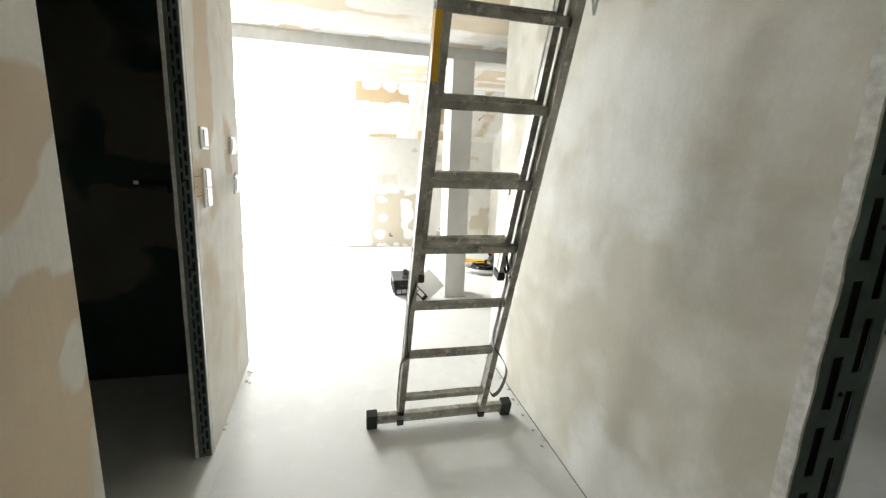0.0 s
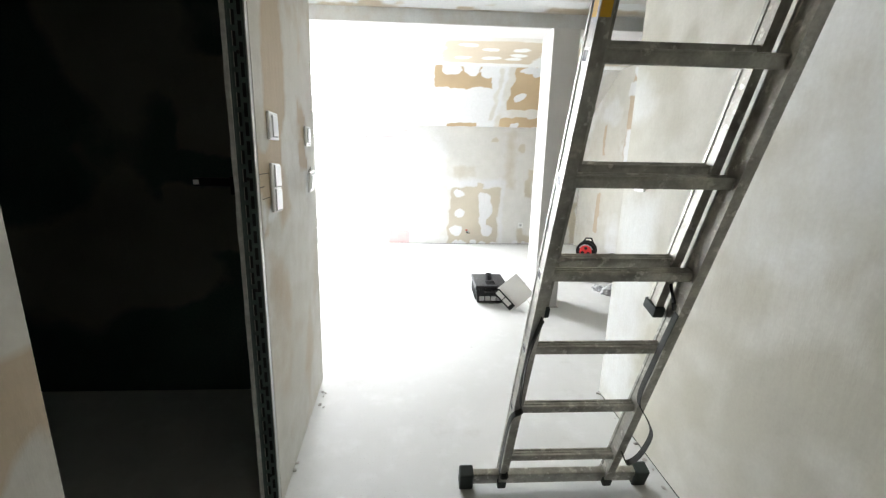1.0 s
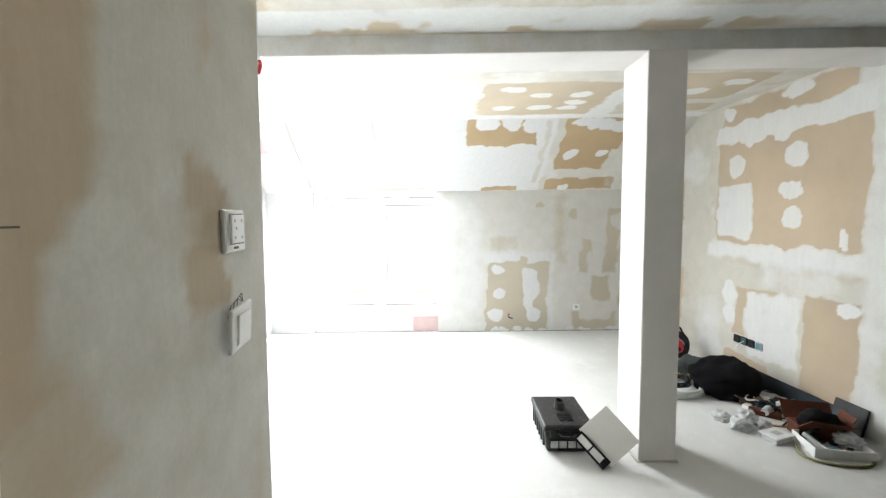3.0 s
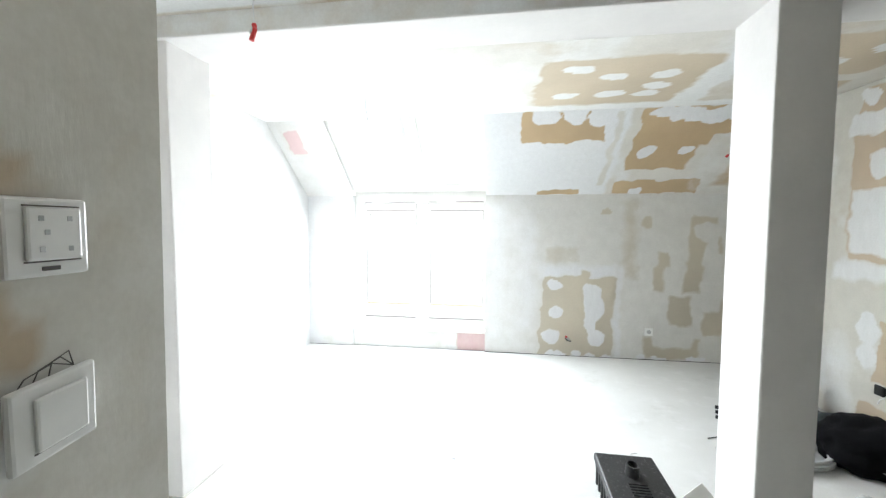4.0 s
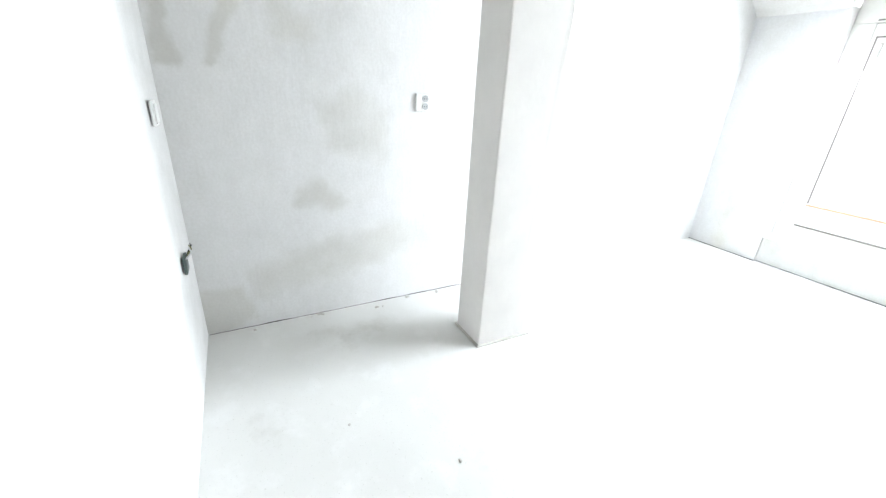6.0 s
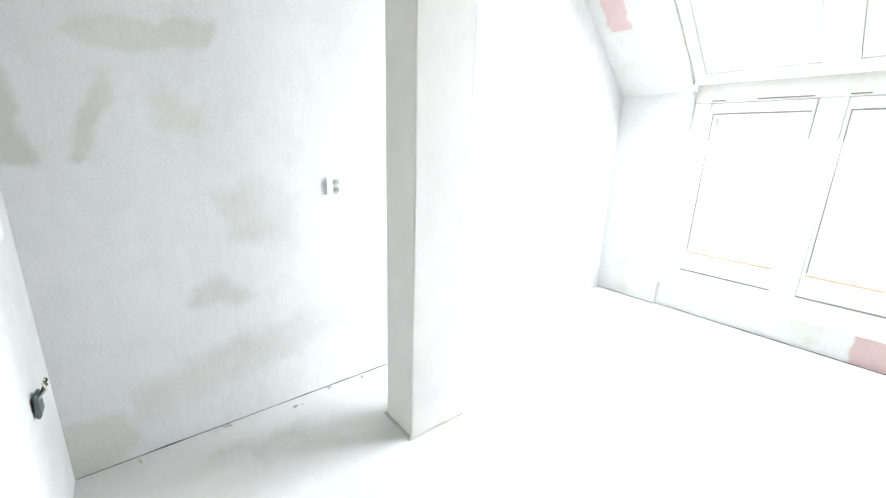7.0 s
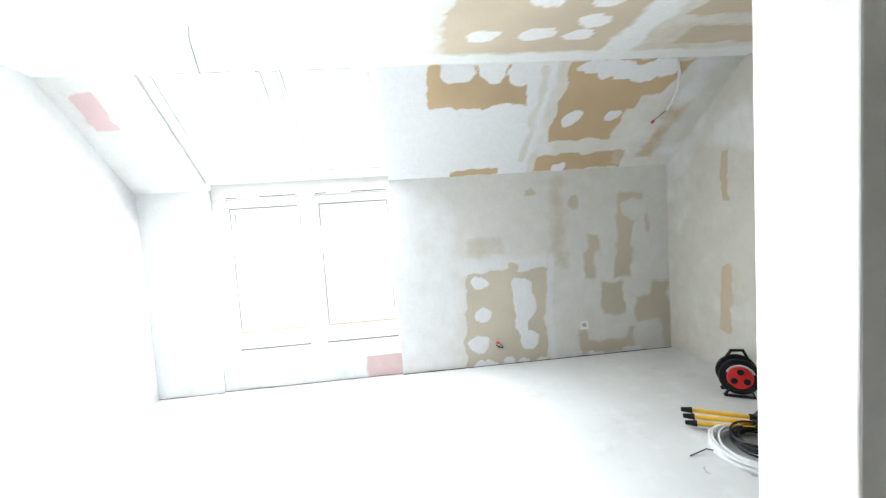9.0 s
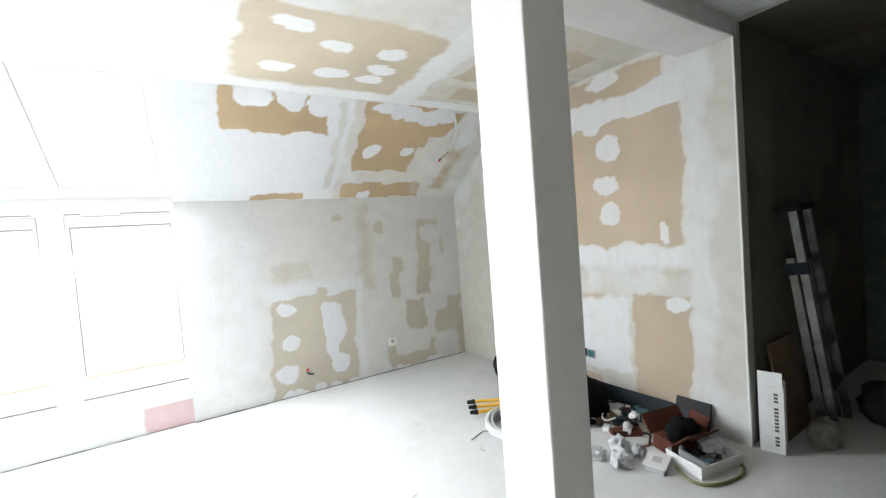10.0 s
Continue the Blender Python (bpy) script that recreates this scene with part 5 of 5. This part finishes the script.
def tray_box(name, m, w, d, h, wall, mat_out, label, category, lid=None):
    """An open box with four walls and a floor."""
    t = thing(name, m, label, category)
    part("base", boxes((-w / 2, -d / 2, 0, w / 2, d / 2, 0.004)), mat_out, t)
    for q in ((-w / 2, -d / 2, 0.004, w / 2, -d / 2 + wall, h), (-w / 2, d / 2 - wall, 0.004, w / 2, d / 2, h), (-w / 2, -d / 2 + wall, 0.004, -w / 2 + wall, d / 2 - wall, h), (w / 2 - wall, -d / 2 + wall, 0.004, w / 2, d / 2 - wall, h)):
        part("side", boxes(q, bevel=0.0015), mat_out, t)
    return t


tray = tray_box("white_tray", pose(2.40, 4.05, 0, 0, 0, -12), 0.30, 0.21, 0.062, 0.005, WHITECARD, "low white card tray full of small parts", "tray")
rb = thing("open_card_box", pose(2.43, 4.19, 0, 0, 0, -14) @ Matrix.Diagonal((0.86, 0.8, 0.85, 1.0)), "open red-brown card box with dark bags inside", "box")
part("box_body", boxes((-0.13, -0.06, 0.0, 0.15, 0.10, 0.10), bevel=0.004), RUST, rb)
part("flap", boxes((-0.15, -0.004, 0, 0.15, 0.004, 0.16), bevel=0.001, m=pose(-0.02, -0.07, 0.085, 48, 0, 0) @ pose(0, 0, 0, 0, 12, 0)), RUST, rb)
part("flap", boxes((-0.16, -0.004, 0, 0.16, 0.004, 0.14), bevel=0.001, m=pose(0.01, 0.10, 0.09, -35, 0, 0)), RUST, rb)
part("flap", boxes((-0.08, -0.004, 0, 0.08, 0.004, 0.12), bevel=0.001, m=pose(0.15, 0.02, 0.09, 0, 0, 90) @ pose(0, 0, 0, 30, 0, 0)), RUST, rb)
lump("dark_bag", pose(2.43, 4.17, 0.086, 0, 0, 0), (0.115, 0.07, 0.062), CLOTH, "dark crumpled bag in the card box", "bag", 9, 0.3, 2.5, 3)
meter = thing("small_device", pose(2.33, 4.08, 0.030, 24, 10, 28), "small grey device with a dark screen, lying in the tray", "device")
part("case", boxes((-0.045, -0.065, 0, 0.045, 0.065, 0.03), bevel=0.008), GREY, meter)
part("screen", boxes((-0.032, -0.03, 0.029, 0.032, 0.045, 0.0315), bevel=0.001), BLACK, meter, "dark screen")
rnd = random.Random(5)
for k in range(9):
    x, y = 2.36 + rnd.uniform(-0.02, 0.13), 4.04 + rnd.uniform(-0.06, 0.07)
    lump("small_part", pose(x, y, 0.006 + rnd.uniform(0, 0.02), 0, 0, rnd.uniform(0, 180)), (0.022, 0.016, 0.016), (DARK, STEEL, TEAL, CARD, GREY)[k % 5], "small dark fitting lying in the tray", "fitting", k, 0.4, 2, 2)
for k, (x, y, z, s) in enumerate(((2.05, 4.30, 0, 0.075), (2.16, 4.39, 0, 0.07), (2.00, 4.42, 0, 0.06), (2.50, 4.06, 0.03, 0.07), (2.20, 4.30, 0, 0.05))):
    lump("plastic_bag", pose(x, y, z, 0, 0, 50 * k), (s * 0.85, s * 0.68, s * 0.7), FILM, "crumpled clear plastic bag of fittings", "bag", 20 + k, 0.5, 2.6, 4)
cont = thing("food_container", pose(2.17, 4.17, 0, 0, 0, 18), "clear plastic food container with a pale blue rim", "container")
part("bowl", boxes((-0.07, -0.05, 0, 0.07, 0.05, 0.035), bevel=0.008), FILM, cont)
part("lid", boxes((-0.077, -0.057, 0.035, 0.077, 0.057, 0.044), bevel=0.004), WHITECARD, cont)
part("label_panel", boxes((-0.03, -0.022, 0.0445, 0.03, 0.022, 0.0455)), GREY, cont)
for k, (x, y, z, w, d, h, rz, mt, lb) in enumerate(((2.42, 4.55, 0, 0.22, 0.09, 0.03, 30, CARD, "flat brown card piece on the heap"), (2.34, 4.47, 0, 0.18, 0.06, 0.035, -35, RUST, "narrow red-brown card box"),
                                                    (2.52, 4.72, 0, 0.20, 0.12, 0.04, 10, GREY, "grey plastic tray of fittings"), (2.38, 4.66, 0.0, 0.15, 0.10, 0.05, -20, CARD, "small brown card box"),
                                                    (2.60, 4.55, 0, 0.14, 0.10, 0.05, 15, TEAL, "small teal card box"), (2.55, 4.40, 0, 0.16, 0.09, 0.03, 60, STEEL, "flat dark metal fitting"),
                                                    (2.30, 4.58, 0, 0.06, 0.04, 0.03, 25, SWITCH, "small white plastic fitting"), (2.47, 4.62, 0.031, 0.07, 0.05, 0.025, 70, SWITCH, "small white plastic fitting"),
                                                    (2.66, 4.40, 0, 0.10, 0.05, 0.02, 10, WHITECARD, "small white card piece"))):
    ob = mesh_object("heap_piece", boxes((-w / 2, -d / 2, 0, w / 2, d / 2, h), bevel=0.004), mt)
    ob.matrix_world = pose(x, y, z, 0, 0, rz)
    tagged(ob, lb, "building supplies", "supplies on the floor")
ob = mesh_object("wooden_stick", boxes((-0.15, -0.008, 0, 0.15, 0.008, 0.012), bevel=0.002), plain("pale_wood", (0.45, 0.30, 0.18), 0.6, 0, 0.2, 30, 0.1))
ob.matrix_world = pose(2.26, 4.33, 0.0, 0, 0, -10)
tagged(ob, "short pale wooden stick on the floor", "stick")
bm = bmesh.new()
tube(bm, [(2.385 + 0.20 * math.cos(a) + 0.02 * math.sin(3 * a), 4.03 + 0.15 * math.sin(a), 0.008) for a in [radians(150 + 9 * i) for i in range(24)]], 0.008, 6)
tagged(mesh_object("floor_cable", bm, GREEN_CABLE), "yellow-green cable lying round the tray", "cable")
for k in range(3):
    bm = bmesh.new()
    tube(bm, [(0.05 * math.cos(a), 0.04 * math.sin(a), 0.01 + 0.012 * math.sin(2 * a)) for a in [radians(14 * i) for i in range(24)]], 0.005, 6)
    ob = mesh_object("cable_loop", bm, (GREY, CABLE, BLACK)[k])
    ob.matrix_world = pose(2.28 + 0.07 * k, 4.70 - 0.10 * k, 0.05, 10, 8, 40 * k)
    tagged(ob, "small coiled cable on the heap", "cable")

# loose fittings between the bag and the tray
rnd = random.Random(41)
KINDS = [(BLACK, "small black plastic fitting among the building supplies"), (TEAL, "small teal packet among the building supplies"), (CARD, "torn brown card scrap among the building supplies"),
         (STEEL, "small dark metal bracket among the building supplies"), (GREY, "small grey plastic fitting among the building supplies"), (RUST, "red-brown card scrap among the building supplies"),
         (SWITCH, "small white plastic fitting among the building supplies"), (BLUE, "dark blue packet among the building supplies")]
for k in range(44):
    f = rnd.random()
    x, y = 2.33 + 0.30 * rnd.random() + 0.06 * f, 4.36 + 0.40 * f
    mt, lb = KINDS[(0, 1, 2, 3, 0, 4, 5, 7, 0, 3, 6)[k % 11]]
    bm = bmesh.new()
    w, d, h = rnd.uniform(0.03, 0.09), rnd.uniform(0.02, 0.05), rnd.uniform(0.012, 0.045)
    if k % 3 == 0:
        bmesh.ops.create_cone(bm, cap_ends=True, segments=12, radius1=d * 0.7, radius2=d * 0.55, depth=w, matrix=pose(0, 0, d * 0.7, 0, 90, 0))
    elif k % 3 == 1:
        box(bm, -w / 2, -d / 2, 0, w / 2, d / 2, h, bevel=0.004)
        box(bm, -w / 4, -d / 3, h - 0.002, w / 5, d / 4, h + 0.014, bevel=0.003)
    else:
        tube(bm, [(-w, 0, 0.006), (-w * 0.3, d, 0.02), (w * 0.4, d * 0.6, 0.026), (w, -d, 0.008)], 0.006, 6)
    ob = mesh_object("loose_fitting", bm, mt)
    ob.matrix_world = pose(x, y, 0.001 + (0.03 * rnd.random() if k > 22 else 0), rnd.uniform(-12, 12) if k > 22 else 0, 0, rnd.uniform(0, 360))
    tagged(ob, lb, "building supplies", "loose fittings on the floor")

# ---- the dark passage ----
ctn = thing("white_carton", pose(2.837, 3.892, 0, 0, 0, -75), "tall white carton with dark vertical print, standing on the floor", "carton")
part("carton_body", boxes((-0.055, -0.075, 0, 0.055, 0.06, 0.37), bevel=0.003), WHITECARD, ctn)
part("flap", boxes((-0.055, -0.0745, 0.37, 0.05, -0.071, 0.45), bevel=0.001), WHITECARD, ctn)
for k in range(15):
    if k not in (3, 11):
        z = 0.335 - 0.020 * k
        part("print_bar", boxes((0.012, -0.0762, z - 0.013, 0.030, -0.0752, z)), PENCIL, ctn, "dark printed bar")
lump("plastic_sack", pose(3.06, 3.74, 0), (0.085, 0.065, 0.10), plain("pale_sack", (0.24, 0.225, 0.18), 0.6, 0, 0.3, 16, 0.2), "small tied sack of filler on the floor", "sack", 31, 0.3, 2.4)
lean = pose(3.36, 3.74, 0.0, -6.5, -1.0, 6)
l2 = thing("folded_ladder", lean, "folded aluminium stepladder leaning on the dark wall", "ladder")
for y, h in ((0.0, 1.32), (0.05, 1.05)):
    for x in (-0.17, 0.17):
        part("rail", boxes((x - 0.014, y - 0.02, 0, x + 0.014, y + 0.02, h), bevel=0.003), SHADED_ALU, l2)
    for k in range(4):
        part("tread", boxes((-0.156, y - 0.03, 0.25 + 0.25 * k, 0.156, y + 0.03, 0.275 + 0.25 * k), bevel=0.003), SHADED_ALU, l2)
part("top_cap", boxes((-0.19, -0.04, 1.32, 0.19, 0.08, 1.36), bevel=0.01), BLACK, l2)
part("bracket", boxes((-0.20, -0.03, 0.95, -0.184, 0.08, 1.02), bevel=0.004), BLUE, l2)
gb = mesh_object("grey_board", boxes((0, -0.008, 0, 0.35, 0.008, 0.55), bevel=0.003), CARD)
gb.matrix_world = pose(2.95, 3.87, 0.002, 0, 0, 0) @ pose(0, 0, 0, -8, 0, 0)
tagged(gb, "dull brown board leaning on the dark wall", "board")
lump("rubble_sack", pose(3.75, 3.6, 0), (0.25, 0.16, 0.12), CLOTH2, "slumped dull sack in the dark passage", "sack", 35, 0.3, 2.0)
